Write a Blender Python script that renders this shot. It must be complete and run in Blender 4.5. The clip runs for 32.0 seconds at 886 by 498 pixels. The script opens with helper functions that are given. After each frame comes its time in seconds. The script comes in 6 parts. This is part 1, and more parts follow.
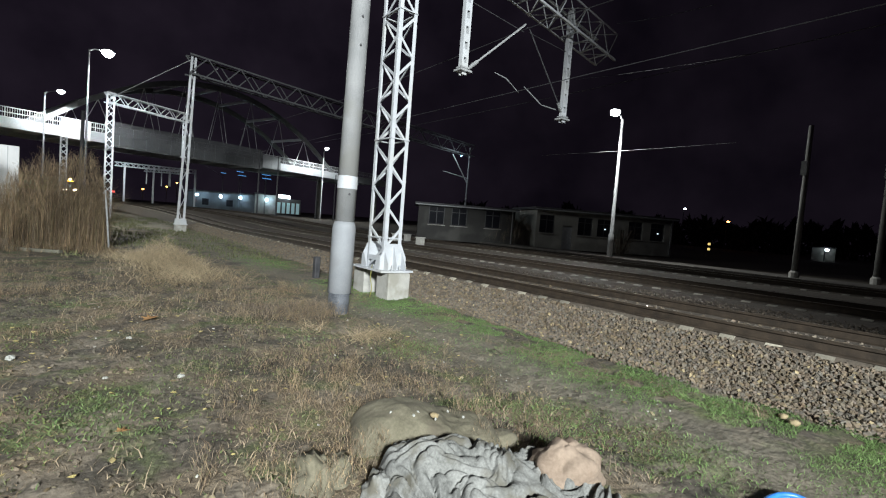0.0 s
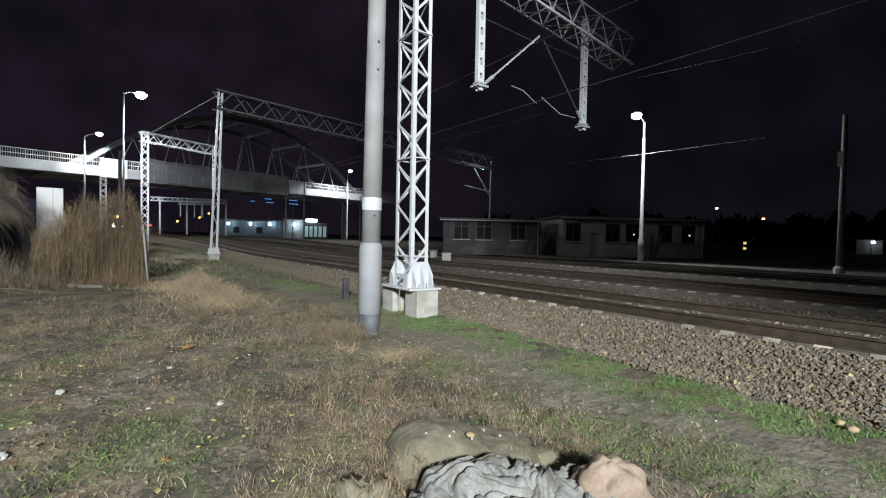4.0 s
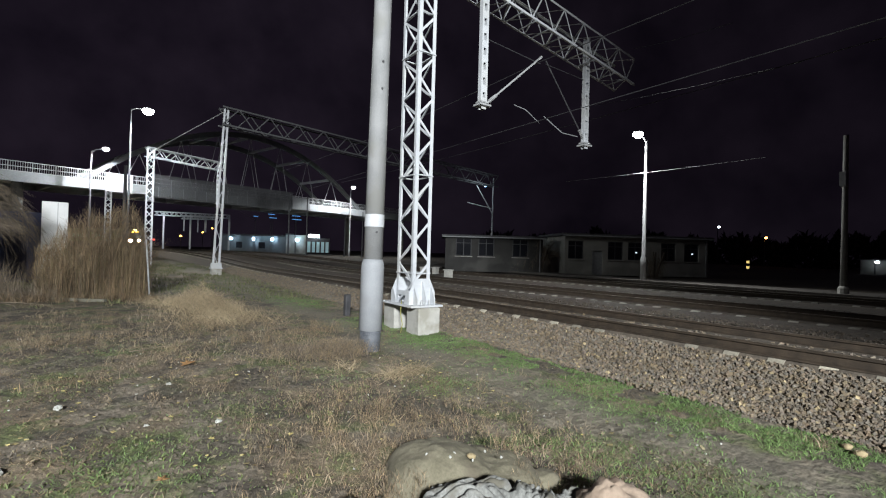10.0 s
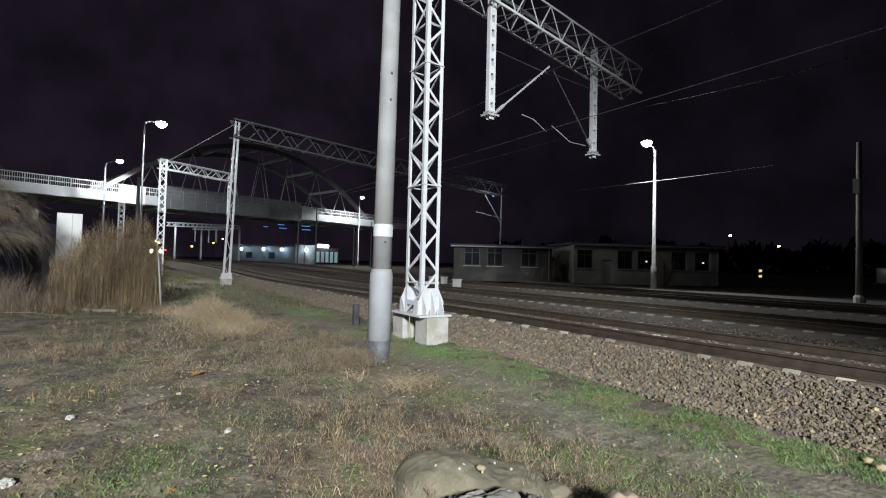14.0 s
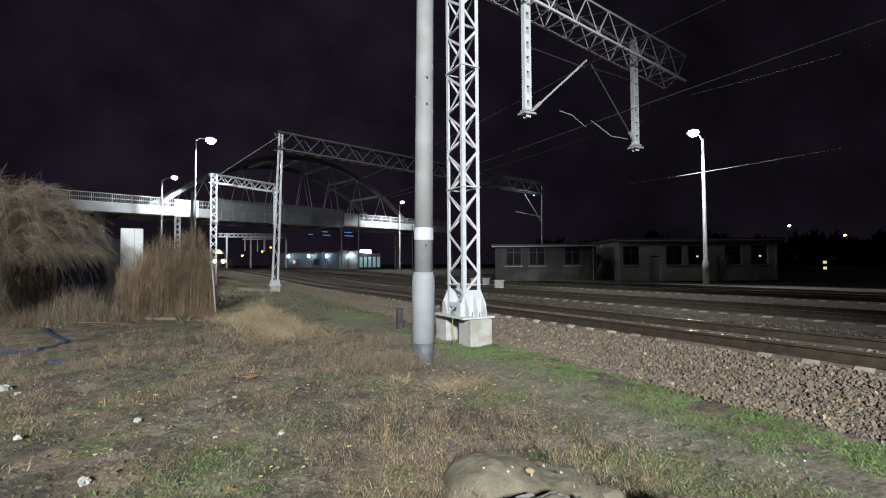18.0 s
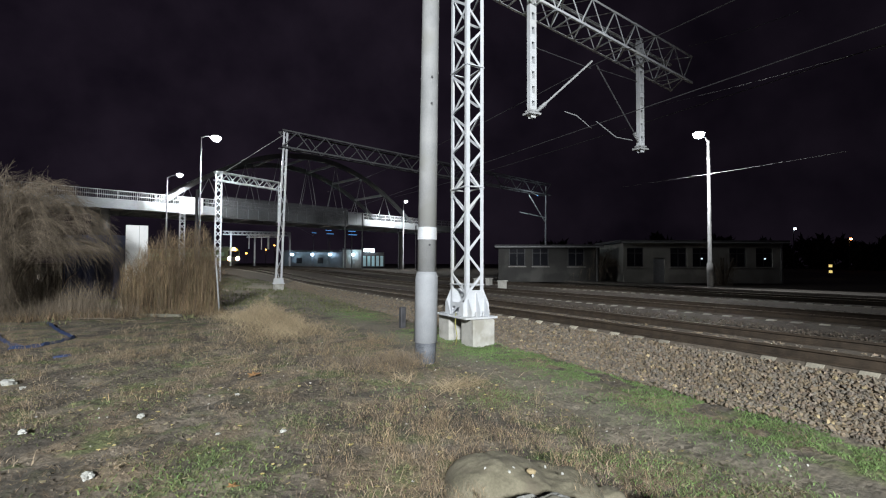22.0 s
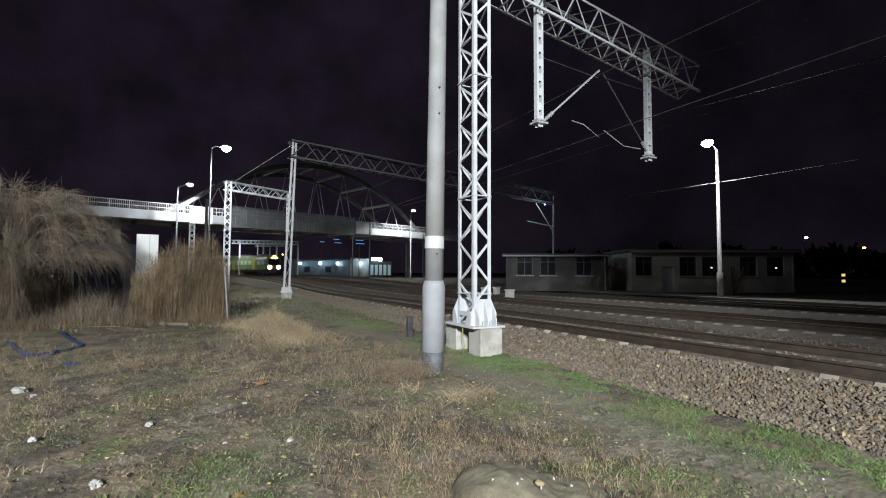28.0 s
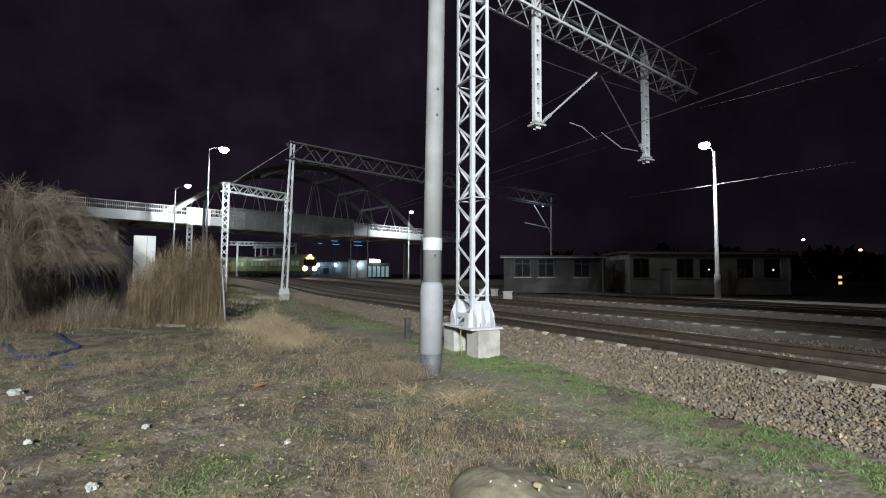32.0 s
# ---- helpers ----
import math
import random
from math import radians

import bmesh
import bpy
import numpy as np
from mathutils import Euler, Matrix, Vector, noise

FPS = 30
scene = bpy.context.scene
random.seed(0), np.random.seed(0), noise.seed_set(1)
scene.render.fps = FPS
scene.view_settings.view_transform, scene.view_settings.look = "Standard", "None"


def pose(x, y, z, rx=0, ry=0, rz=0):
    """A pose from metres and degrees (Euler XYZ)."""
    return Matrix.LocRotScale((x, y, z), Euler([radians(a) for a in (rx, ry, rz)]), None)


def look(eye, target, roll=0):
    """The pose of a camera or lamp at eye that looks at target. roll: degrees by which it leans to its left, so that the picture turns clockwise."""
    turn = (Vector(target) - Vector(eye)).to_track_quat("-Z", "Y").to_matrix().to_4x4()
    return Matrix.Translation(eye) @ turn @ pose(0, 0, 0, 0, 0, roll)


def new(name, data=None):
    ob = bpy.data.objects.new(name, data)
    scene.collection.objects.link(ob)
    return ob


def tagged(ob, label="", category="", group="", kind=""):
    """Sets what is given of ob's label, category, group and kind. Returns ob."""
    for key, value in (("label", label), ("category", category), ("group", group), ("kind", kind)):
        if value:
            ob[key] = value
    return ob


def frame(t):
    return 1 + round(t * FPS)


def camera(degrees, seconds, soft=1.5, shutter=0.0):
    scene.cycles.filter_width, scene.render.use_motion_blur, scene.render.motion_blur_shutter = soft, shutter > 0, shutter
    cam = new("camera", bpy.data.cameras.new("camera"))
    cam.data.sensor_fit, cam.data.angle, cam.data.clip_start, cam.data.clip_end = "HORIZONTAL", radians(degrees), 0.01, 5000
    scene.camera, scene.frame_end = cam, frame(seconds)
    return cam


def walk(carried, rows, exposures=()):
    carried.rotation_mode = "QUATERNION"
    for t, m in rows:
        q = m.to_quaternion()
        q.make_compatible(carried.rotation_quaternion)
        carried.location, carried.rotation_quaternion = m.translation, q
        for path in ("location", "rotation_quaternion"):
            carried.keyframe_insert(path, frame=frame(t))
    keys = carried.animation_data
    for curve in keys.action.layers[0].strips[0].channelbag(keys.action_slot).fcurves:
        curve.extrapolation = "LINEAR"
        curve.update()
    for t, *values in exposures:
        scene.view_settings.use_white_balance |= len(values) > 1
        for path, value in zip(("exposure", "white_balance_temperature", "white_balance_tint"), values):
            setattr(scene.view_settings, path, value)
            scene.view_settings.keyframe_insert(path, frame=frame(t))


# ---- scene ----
# ---- camera ----
cam = camera(87.29, 32.0, soft=1.12)
walk(cam, [
    (0, pose(0, 0, 1.814, 86.801, -4.415, -37.985)),
    (0.5, pose(0, 0, 1.815, 87.055, -4.669, -38.280)),
    (1, pose(0, 0, 1.816, 87.413, -4.791, -38.689)),
    (1.5, pose(0, 0, 1.816, 86.810, -4.445, -37.533)),
    (2, pose(0, 0, 1.817, 86.805, -4.065, -36.883)),
    (2.5, pose(0, 0, 1.818, 86.958, -3.882, -36.720)),
    (3, pose(0, 0, 1.823, 87.820, -2.573, -36.289)),
    (3.5, pose(0, 0, 1.830, 88.178, -1.523, -35.383)),
    (5.5, pose(0, 0, 1.850, 89.303, -1.187, -33.963)),
    (6, pose(0, 0, 1.850, 89.380, -1.296, -33.933)),
    (6.5, pose(0, 0, 1.850, 89.577, -1.332, -34.130)),
    (7, pose(0, 0, 1.850, 89.817, -1.585, -34.594)),
    (7.5, pose(0, 0, 1.850, 90.053, -1.660, -34.617)),
    (8, pose(0, 0, 1.850, 90.103, -1.569, -34.506)),
    (8.5, pose(0, 0, 1.850, 90.257, -1.543, -34.691)),
    (9, pose(0, 0, 1.850, 90.355, -1.524, -34.566)),
    (9.5, pose(0, 0, 1.850, 90.381, -1.566, -34.619)),
    (10, pose(0, 0, 1.850, 90.502, -1.554, -34.611)),
    (10.5, pose(0, 0, 1.850, 90.886, -1.427, -34.348)),
    (11, pose(0, 0, 1.850, 90.878, -1.339, -34.209)),
    (11.5, pose(0, 0, 1.850, 90.972, -1.321, -34.078)),
    (12, pose(0, 0, 1.850, 91.478, -1.288, -33.742)),
    (12.5, pose(0, 0, 1.850, 91.721, -1.271, -33.527)),
    (13, pose(0, 0, 1.850, 91.652, -1.261, -33.555)),
    (13.5, pose(0, 0, 1.850, 91.640, -1.350, -33.575)),
    (14, pose(0, 0, 1.850, 91.654, -1.381, -33.562)),
    (14.5, pose(0, 0, 1.850, 91.577, -1.352, -33.369)),
    (16.5, pose(0, 0, 1.850, 91.449, -0.387, -29.579)),
    (17, pose(0, 0, 1.850, 91.624, 0.130, -28.710)),
    (17.5, pose(0, 0, 1.850, 91.743, 0.467, -28.305)),
    (18, pose(0, 0, 1.850, 91.845, 0.375, -28.481)),
    (18.5, pose(0, 0, 1.850, 91.857, 0.189, -28.594)),
    (19, pose(0, 0, 1.850, 91.710, 0.238, -28.101)),
    (19.5, pose(0, 0, 1.850, 91.558, 0.159, -28.128)),
    (20, pose(0, 0, 1.850, 91.603, -0.000, -28.100)),
    (20.5, pose(0, 0, 1.850, 91.695, -0.001, -28.096)),
    (21, pose(0, 0, 1.850, 91.577, -0.027, -27.963)),
    (21.5, pose(0, 0, 1.850, 91.705, -0.129, -28.003)),
    (22, pose(0, 0, 1.850, 91.815, -0.204, -28.079)),
    (22.5, pose(0, 0, 1.850, 91.847, -0.210, -27.916)),
    (23, pose(0, 0, 1.850, 91.895, -0.271, -27.874)),
    (23.5, pose(0, 0, 1.850, 91.922, -0.251, -27.780)),
    (24, pose(0, 0, 1.850, 91.979, -0.271, -27.862)),
    (24.5, pose(0, 0, 1.850, 92.032, -0.277, -27.973)),
    (25, pose(0, 0, 1.850, 92.295, -0.194, -27.560)),
    (25.5, pose(0, 0, 1.850, 92.644, -0.229, -27.386)),
    (27.5, pose(0, 0, 1.850, 92.902, -0.275, -27.303)),
    (28, pose(0, 0, 1.850, 92.912, -0.247, -27.179)),
    (28.5, pose(0, 0, 1.850, 92.976, -0.283, -27.279)),
    (29, pose(0, 0, 1.850, 93.005, -0.248, -27.268)),
    (29.5, pose(0, 0, 1.850, 93.065, -0.325, -27.336)),
    (30, pose(0, 0, 1.850, 93.202, -0.379, -27.587)),
    (30.5, pose(0, 0, 1.850, 93.193, -0.340, -27.479)),
    (31, pose(0, 0, 1.850, 93.034, -0.168, -27.236)),
    (31.5, pose(0, 0, 1.850, 93.005, -0.197, -27.199)),
    (32, pose(0, 0, 1.850, 93.120, -0.284, -27.425)),
], exposures=[(0, 0.0, 6420, 5.5), (5, 0.0, 6430, 7.0), (16, 0.0, 6450, 8.5), (32, 0.0, 6430, 8.5)])

# ---- night sky and lamps ----
world = bpy.data.worlds.new("night")
scene.world = world
world.use_nodes = True
world.node_tree.nodes["Background"].inputs[0].default_value = (0.0047, 0.0039, 0.0062, 1)
world.node_tree.nodes["Background"].inputs[1].default_value = 1.0
sky_noise = world.node_tree.nodes.new("ShaderNodeTexNoise")
sky_noise.inputs["Scale"].default_value, sky_noise.inputs["Detail"].default_value = 9.0, 12
sky_ramp = world.node_tree.nodes.new("ShaderNodeValToRGB")
sky_ramp.color_ramp.elements[0].color = (0.0036, 0.0026, 0.0048, 1)
sky_ramp.color_ramp.elements[1].color = (0.0078, 0.0056, 0.0094, 1)
sky_ramp.color_ramp.elements[0].position, sky_ramp.color_ramp.elements[1].position = 0.3, 0.7
sky_co = world.node_tree.nodes.new("ShaderNodeTexCoord")
world.node_tree.links.new(sky_co.outputs["Generated"], sky_noise.inputs["Vector"])
world.node_tree.links.new(sky_noise.outputs["Fac"], sky_ramp.inputs[0])
sky_dot = world.node_tree.nodes.new("ShaderNodeVectorMath")
sky_dot.operation, sky_dot.inputs[1].default_value = "DOT_PRODUCT", (-0.15, 0.96, 0.24)
sky_glow = world.node_tree.nodes.new("ShaderNodeMapRange")
sky_glow.interpolation_type = "SMOOTHSTEP"
for k, v in ((1, 0.45), (2, 1.0), (3, 0.9), (4, 1.65)):
    sky_glow.inputs[k].default_value = v
world.node_tree.links.new(sky_co.outputs["Generated"], sky_dot.inputs[0])
world.node_tree.links.new(sky_dot.outputs["Value"], sky_glow.inputs[0])
world.node_tree.links.new(sky_glow.outputs[0], world.node_tree.nodes["Background"].inputs[1])
world.node_tree.links.new(sky_ramp.outputs[0], world.node_tree.nodes["Background"].inputs[0])


def lamp(name, place, watts, colour=(0.93, 0.97, 1.0), radius=0.12, spot=0.0):
    data = bpy.data.lights.new(name, "SPOT" if spot else "POINT")
    data.energy, data.color, data.shadow_soft_size = watts, colour, radius
    if spot:
        data.spot_size, data.spot_blend = radians(spot), 0.9
    ob = new(name, data)
    ob.location = place
    return ob


def flood(name, place, target, watts, colour, radius, spot, blend=0.9):
    ob = lamp(name, place, watts, colour, radius, spot)
    ob.data.spot_blend = blend
    ob.matrix_world = look(place, target)


flood("floodlight_behind", (-11.5, -23.4, 13.0), (-3.6, 5.2, 0.0), 120000, (0.958, 0.98, 0.99), 1.6, 53, 0.34)
flood("light_by_reeds", (1.15, 36.2, 10.0), (1.15, 36.2, 0), 3600, (0.95, 0.98, 1.0), 0.15, 170, 0.12)
flood("light_by_bridge", (-1.85, 65.6, 12.05), (-2.2, 66.2, 0), 6000, (0.95, 0.98, 1.0), 0.15, 170, 0.12)
flood("light_on_platform", (28.2, 18.25, 9.5), (18.0, 9.5, 0.0), 4300, (0.97, 0.98, 0.97), 0.15, 146, 0.5)
# added fill: brightens the wide gantry's right beam end and post
lamp("fill_light_by_beam", (30.2, 36.5, 8.6), 190, (0.8, 0.92, 1.0), 0.1)
# added fill without a fixture, to whiten the distant portals
lamp("fill_light_far_portal", (5.2, 101.5, 6.3), 560, (0.9, 0.96, 1.0), 0.1)
flood("light_at_bridge_ramp", (32.4, 74.5, 12.05), (32.0, 76.5, 0.0), 5200, (0.95, 0.98, 1.0), 0.2, 150, 0.3)
for k, (sx, sy) in enumerate(((20.0, 113.6), (24.1, 110.3), (27.5, 107.4), (31.8, 103.4))):
    lamp("light_on_shed", (sx, sy - 0.9, 3.9), 4, (0.55, 0.78, 1.0), 0.1)


# ---- materials ----
def nodes_of(name):
    m = bpy.data.materials.new(name)
    m.use_nodes = True
    t = m.node_tree
    return m, t, t.nodes["Principled BSDF"]


def hue_by_piece(N, L, colour, hues, island):
    """Gives each piece one of several tints."""
    rnd = N.new("ShaderNodeNewGeometry") if island else N.new("ShaderNodeObjectInfo")
    spin = N.new("ShaderNodeMath")
    spin.operation, spin.inputs[1].default_value = "MULTIPLY", 7.31
    part_of = N.new("ShaderNodeMath")
    part_of.operation = "FRACT"
    L.new(rnd.outputs["Random Per Island" if island else "Random"], spin.inputs[0])
    L.new(spin.outputs[0], part_of.inputs[0])
    r = N.new("ShaderNodeValToRGB")
    r.color_ramp.interpolation = "CONSTANT"
    while len(r.color_ramp.elements) < len(hues):
        r.color_ramp.elements.new(0.5)
    for i, h in enumerate(hues):
        r.color_ramp.elements[i].position, r.color_ramp.elements[i].color = i / len(hues), (*h, 1)
    L.new(part_of.outputs[0], r.inputs[0])
    m = N.new("ShaderNodeMixRGB")
    m.blend_type, m.inputs[0].default_value = "MULTIPLY", 1.0
    L.new(colour, m.inputs[1])
    L.new(r.outputs[0], m.inputs[2])
    return m.outputs[0]


STONEHUES = ((0.92, 0.97, 1.03), (1.12, 1.03, 0.9), (1.0, 0.99, 0.96), (1.08, 0.97, 0.9), (0.82, 0.84, 0.87), (1.2, 1.12, 0.96), (0.98, 0.94, 0.98), (1.06, 1.05, 1.02))


def mat(name, a, b, rough=0.7, metal=0.0, scale=8.0, fine=60.0, bump=0.3, c=None, patch=0.9, island=False, obj=False, hues=(), spread_by=0.38):
    """Two colours mixed by a coarse and a fine noise, a third in patches, and fine relief."""
    m, t, p = nodes_of(name)
    N, L = t.nodes, t.links
    co = N.new("ShaderNodeTexCoord")
    n1, n2, n3 = (N.new("ShaderNodeTexNoise") for _ in range(3))
    for n, s in ((n1, scale), (n2, fine), (n3, patch)):
        n.inputs["Scale"].default_value, n.inputs["Detail"].default_value = s, 6
        L.new(co.outputs["Object"], n.inputs["Vector"])
    mixn = N.new("ShaderNodeMath")
    mixn.operation = "MULTIPLY_ADD"
    mixn.inputs[1].default_value = 0.45
    L.new(n2.outputs["Fac"], mixn.inputs[0])
    half = N.new("ShaderNodeMath")
    half.operation = "MULTIPLY"
    half.inputs[1].default_value = 0.55
    L.new(n1.outputs["Fac"], half.inputs[0])
    L.new(half.outputs[0], mixn.inputs[2])
    ramp = N.new("ShaderNodeValToRGB")
    ramp.color_ramp.elements[0].position, ramp.color_ramp.elements[1].position = 0.36, 0.66
    ramp.color_ramp.elements[0].color, ramp.color_ramp.elements[1].color = (*a, 1), (*b, 1)
    L.new(mixn.outputs[0], ramp.inputs[0])
    out = ramp.outputs[0]
    if c:
        mask = N.new("ShaderNodeValToRGB")
        mask.color_ramp.elements[0].position, mask.color_ramp.elements[1].position = 0.52, 0.64
        L.new(n3.outputs["Fac"], mask.inputs[0])
        mx = N.new("ShaderNodeMixRGB")
        mx.inputs[2].default_value = (*c, 1)
        L.new(mask.outputs[0], mx.inputs[0])
        L.new(out, mx.inputs[1])
        out = mx.outputs[0]
    if hues:
        out = hue_by_piece(N, L, out, hues, island)
    if island or obj:
        rnd = N.new("ShaderNodeNewGeometry") if island else N.new("ShaderNodeObjectInfo")
        mr = N.new("ShaderNodeMapRange")
        mr.inputs[3].default_value, mr.inputs[4].default_value = 1 - spread_by, 1 + spread_by
        L.new(rnd.outputs["Random Per Island" if island else "Random"], mr.inputs[0])
        ml = N.new("ShaderNodeMixRGB")
        ml.blend_type, ml.inputs[0].default_value = "MULTIPLY", 1.0
        L.new(out, ml.inputs[1])
        L.new(mr.outputs[0], ml.inputs[2])
        out = ml.outputs[0]
    L.new(out, p.inputs["Base Color"])
    p.inputs["Roughness"].default_value, p.inputs["Metallic"].default_value = rough, metal
    if bump:
        bp = N.new("ShaderNodeBump")
        bp.inputs["Strength"].default_value, bp.inputs["Distance"].default_value = bump, 0.01
        L.new(mixn.outputs[0], bp.inputs["Height"])
        L.new(bp.outputs[0], p.inputs["Normal"])
    return m


def glow(name, colour, strength):
    m, t, p = nodes_of(name)
    p.inputs["Base Color"].default_value = (*[min(1, c) for c in colour], 1)
    p.inputs["Emission Color"].default_value = (*colour, 1)
    p.inputs["Emission Strength"].default_value = strength
    return m


WHITE = mat("white_paint", (0.43, 0.45, 0.48), (0.56, 0.58, 0.61), 0.5, scale=3, fine=40, bump=0.1, c=(0.48, 0.49, 0.49))
GALV = mat("galvanised_steel", (0.36, 0.37, 0.38), (0.5, 0.51, 0.52), 0.5, 0.3, scale=6, bump=0.1)
GREYSTEEL = mat("grey_painted_steel", (0.20, 0.21, 0.22), (0.32, 0.33, 0.34), 0.55, scale=5, bump=0.1)
DARKSTEEL = mat("dark_steel", (0.03, 0.03, 0.035), (0.07, 0.07, 0.075), 0.6, scale=6, bump=0.2)
SLEEVE = mat("pale_grey_sleeve", (0.23, 0.243, 0.262), (0.32, 0.333, 0.353), 0.7, scale=2.5, fine=70, bump=0.25, c=(0.25, 0.258, 0.27), patch=1.4)
POLE = mat("grey_pole", (0.185, 0.19, 0.195), (0.29, 0.295, 0.30), 0.75, scale=2.5, fine=70, bump=0.25, c=(0.22, 0.222, 0.215), patch=1.4)
BITUMEN = mat("bitumen_coat", (0.045, 0.05, 0.06), (0.14, 0.15, 0.17), 0.7, scale=5, fine=40, bump=0.4)
CONCRETE = mat("concrete", (0.34, 0.335, 0.31), (0.5, 0.49, 0.46), 0.85, scale=5, fine=80, bump=0.4, c=(0.30, 0.29, 0.25), patch=2)
SLEEPER = mat("sleeper_concrete", (0.22, 0.20, 0.16), (0.42, 0.385, 0.31), 0.9, scale=4, fine=50, bump=0.5, obj=True)
RUST = mat("rusty_rail", (0.019, 0.0135, 0.009), (0.058, 0.041, 0.027), 0.75, 0.2, scale=7, fine=90, bump=0.3)
RAILTOP = mat("worn_rail_head", (0.20, 0.155, 0.115), (0.34, 0.28, 0.22), 0.32, 0.4, scale=9, fine=60, bump=0.05)
OLDBALLAST = mat("old_dark_ballast", (0.026, 0.020, 0.015), (0.085, 0.064, 0.047), 0.95, scale=14, fine=60, bump=0.9)
OLDSLEEPER = mat("old_sleeper_concrete", (0.13, 0.12, 0.10), (0.32, 0.30, 0.25), 0.9, scale=4, fine=50, bump=0.5, obj=True)
BALLAST = mat("ballast_bed", (0.055, 0.045, 0.035), (0.13, 0.107, 0.083), 0.95, scale=14, fine=60, bump=0.9)
STONE = mat("ballast_stone", (0.088, 0.075, 0.059), (0.20, 0.17, 0.134), 0.9, scale=9, fine=70, bump=0.3, c=(0.135, 0.110, 0.078), patch=3, island=True, hues=STONEHUES, spread_by=0.26)
DARKSTONE = mat("oily_ballast_stone", (0.036, 0.029, 0.022), (0.095, 0.075, 0.057), 0.9, scale=9, fine=70, bump=0.3, island=True)
STONEPIECE = mat("single_ballast_stone", (0.088, 0.075, 0.059), (0.20, 0.17, 0.134), 0.9, scale=9, fine=70, bump=0.3, c=(0.135, 0.110, 0.078), patch=3, obj=True, hues=STONEHUES, spread_by=0.26)
YELLOWSTONE = mat("yellow_stone", (0.20, 0.155, 0.085), (0.34, 0.275, 0.165), 0.85, scale=9, fine=70, bump=0.3, island=True)
BRIDGEWALL = mat("bridge_girder_paint", (0.21, 0.22, 0.23), (0.30, 0.315, 0.325), 0.6, scale=0.6, fine=8, bump=0.05)
# house plaster darkened: the outbuilding's lack of light is in this colour
SHADEDPLASTER = mat("shade_dark_plaster", (0.028, 0.028, 0.027), (0.05, 0.049, 0.047), 0.9, scale=0.9, fine=20, bump=0.2, c=(0.07, 0.068, 0.064), patch=0.5)
HOUSEWALL = mat("house_plaster", (0.21, 0.21, 0.195), (0.31, 0.305, 0.28), 0.9, scale=0.9, fine=20, bump=0.2, c=(0.36, 0.35, 0.32), patch=0.5)
ROOF = mat("roof_felt", (0.04, 0.04, 0.045), (0.08, 0.08, 0.085), 0.9, scale=2, fine=30, bump=0.3)
CABINWHITE = mat("cabin_white_paint", (0.72, 0.73, 0.74), (0.82, 0.83, 0.83), 0.5, scale=2, fine=30, bump=0.05)
DARKGLASS = mat("dark_window_glass", (0.012, 0.013, 0.016), (0.02, 0.02, 0.025), 0.06, scale=1, bump=0)
SCREEN = mat("mesh_screen", (0.10, 0.105, 0.112), (0.17, 0.176, 0.185), 0.7, scale=0.8, fine=12, bump=0.1)


def see_through(m, share):
    """Fine mesh: a share of the surface is open."""
    N, L = m.node_tree.nodes, m.node_tree.links
    hole, both = N.new("ShaderNodeBsdfTransparent"), N.new("ShaderNodeMixShader")
    both.inputs[0].default_value = share
    L.new(N["Principled BSDF"].outputs[0], both.inputs[1])
    L.new(hole.outputs[0], both.inputs[2])
    L.new(both.outputs[0], N["Material Output"].inputs[0])


see_through(SCREEN, 0.45)
ARCHPAINT = mat("arch_paint", (0.07, 0.073, 0.077), (0.12, 0.124, 0.128), 0.6, scale=0.8, fine=12, bump=0.05)
PIERGREY = mat("dark_pier_concrete", (0.06, 0.058, 0.054), (0.12, 0.116, 0.108), 0.9, scale=1.5, fine=20, bump=0.3)
# beam darker than its white posts: missing light is put into the colour
DIMBEAM = mat("unlit_beam_grey", (0.05, 0.052, 0.055), (0.09, 0.093, 0.097), 0.6, scale=1.5, fine=20, bump=0.05)
COLDGLOW = glow("cold_lamp_glow", (0.55, 0.80, 1.0), 70)
BLUEGLOW = glow("blue_lamp_glow", (0.12, 0.35, 0.75), 0.8)
LAMPGLOW = glow("lamp_glow", (1.0, 1.0, 0.98), 60)


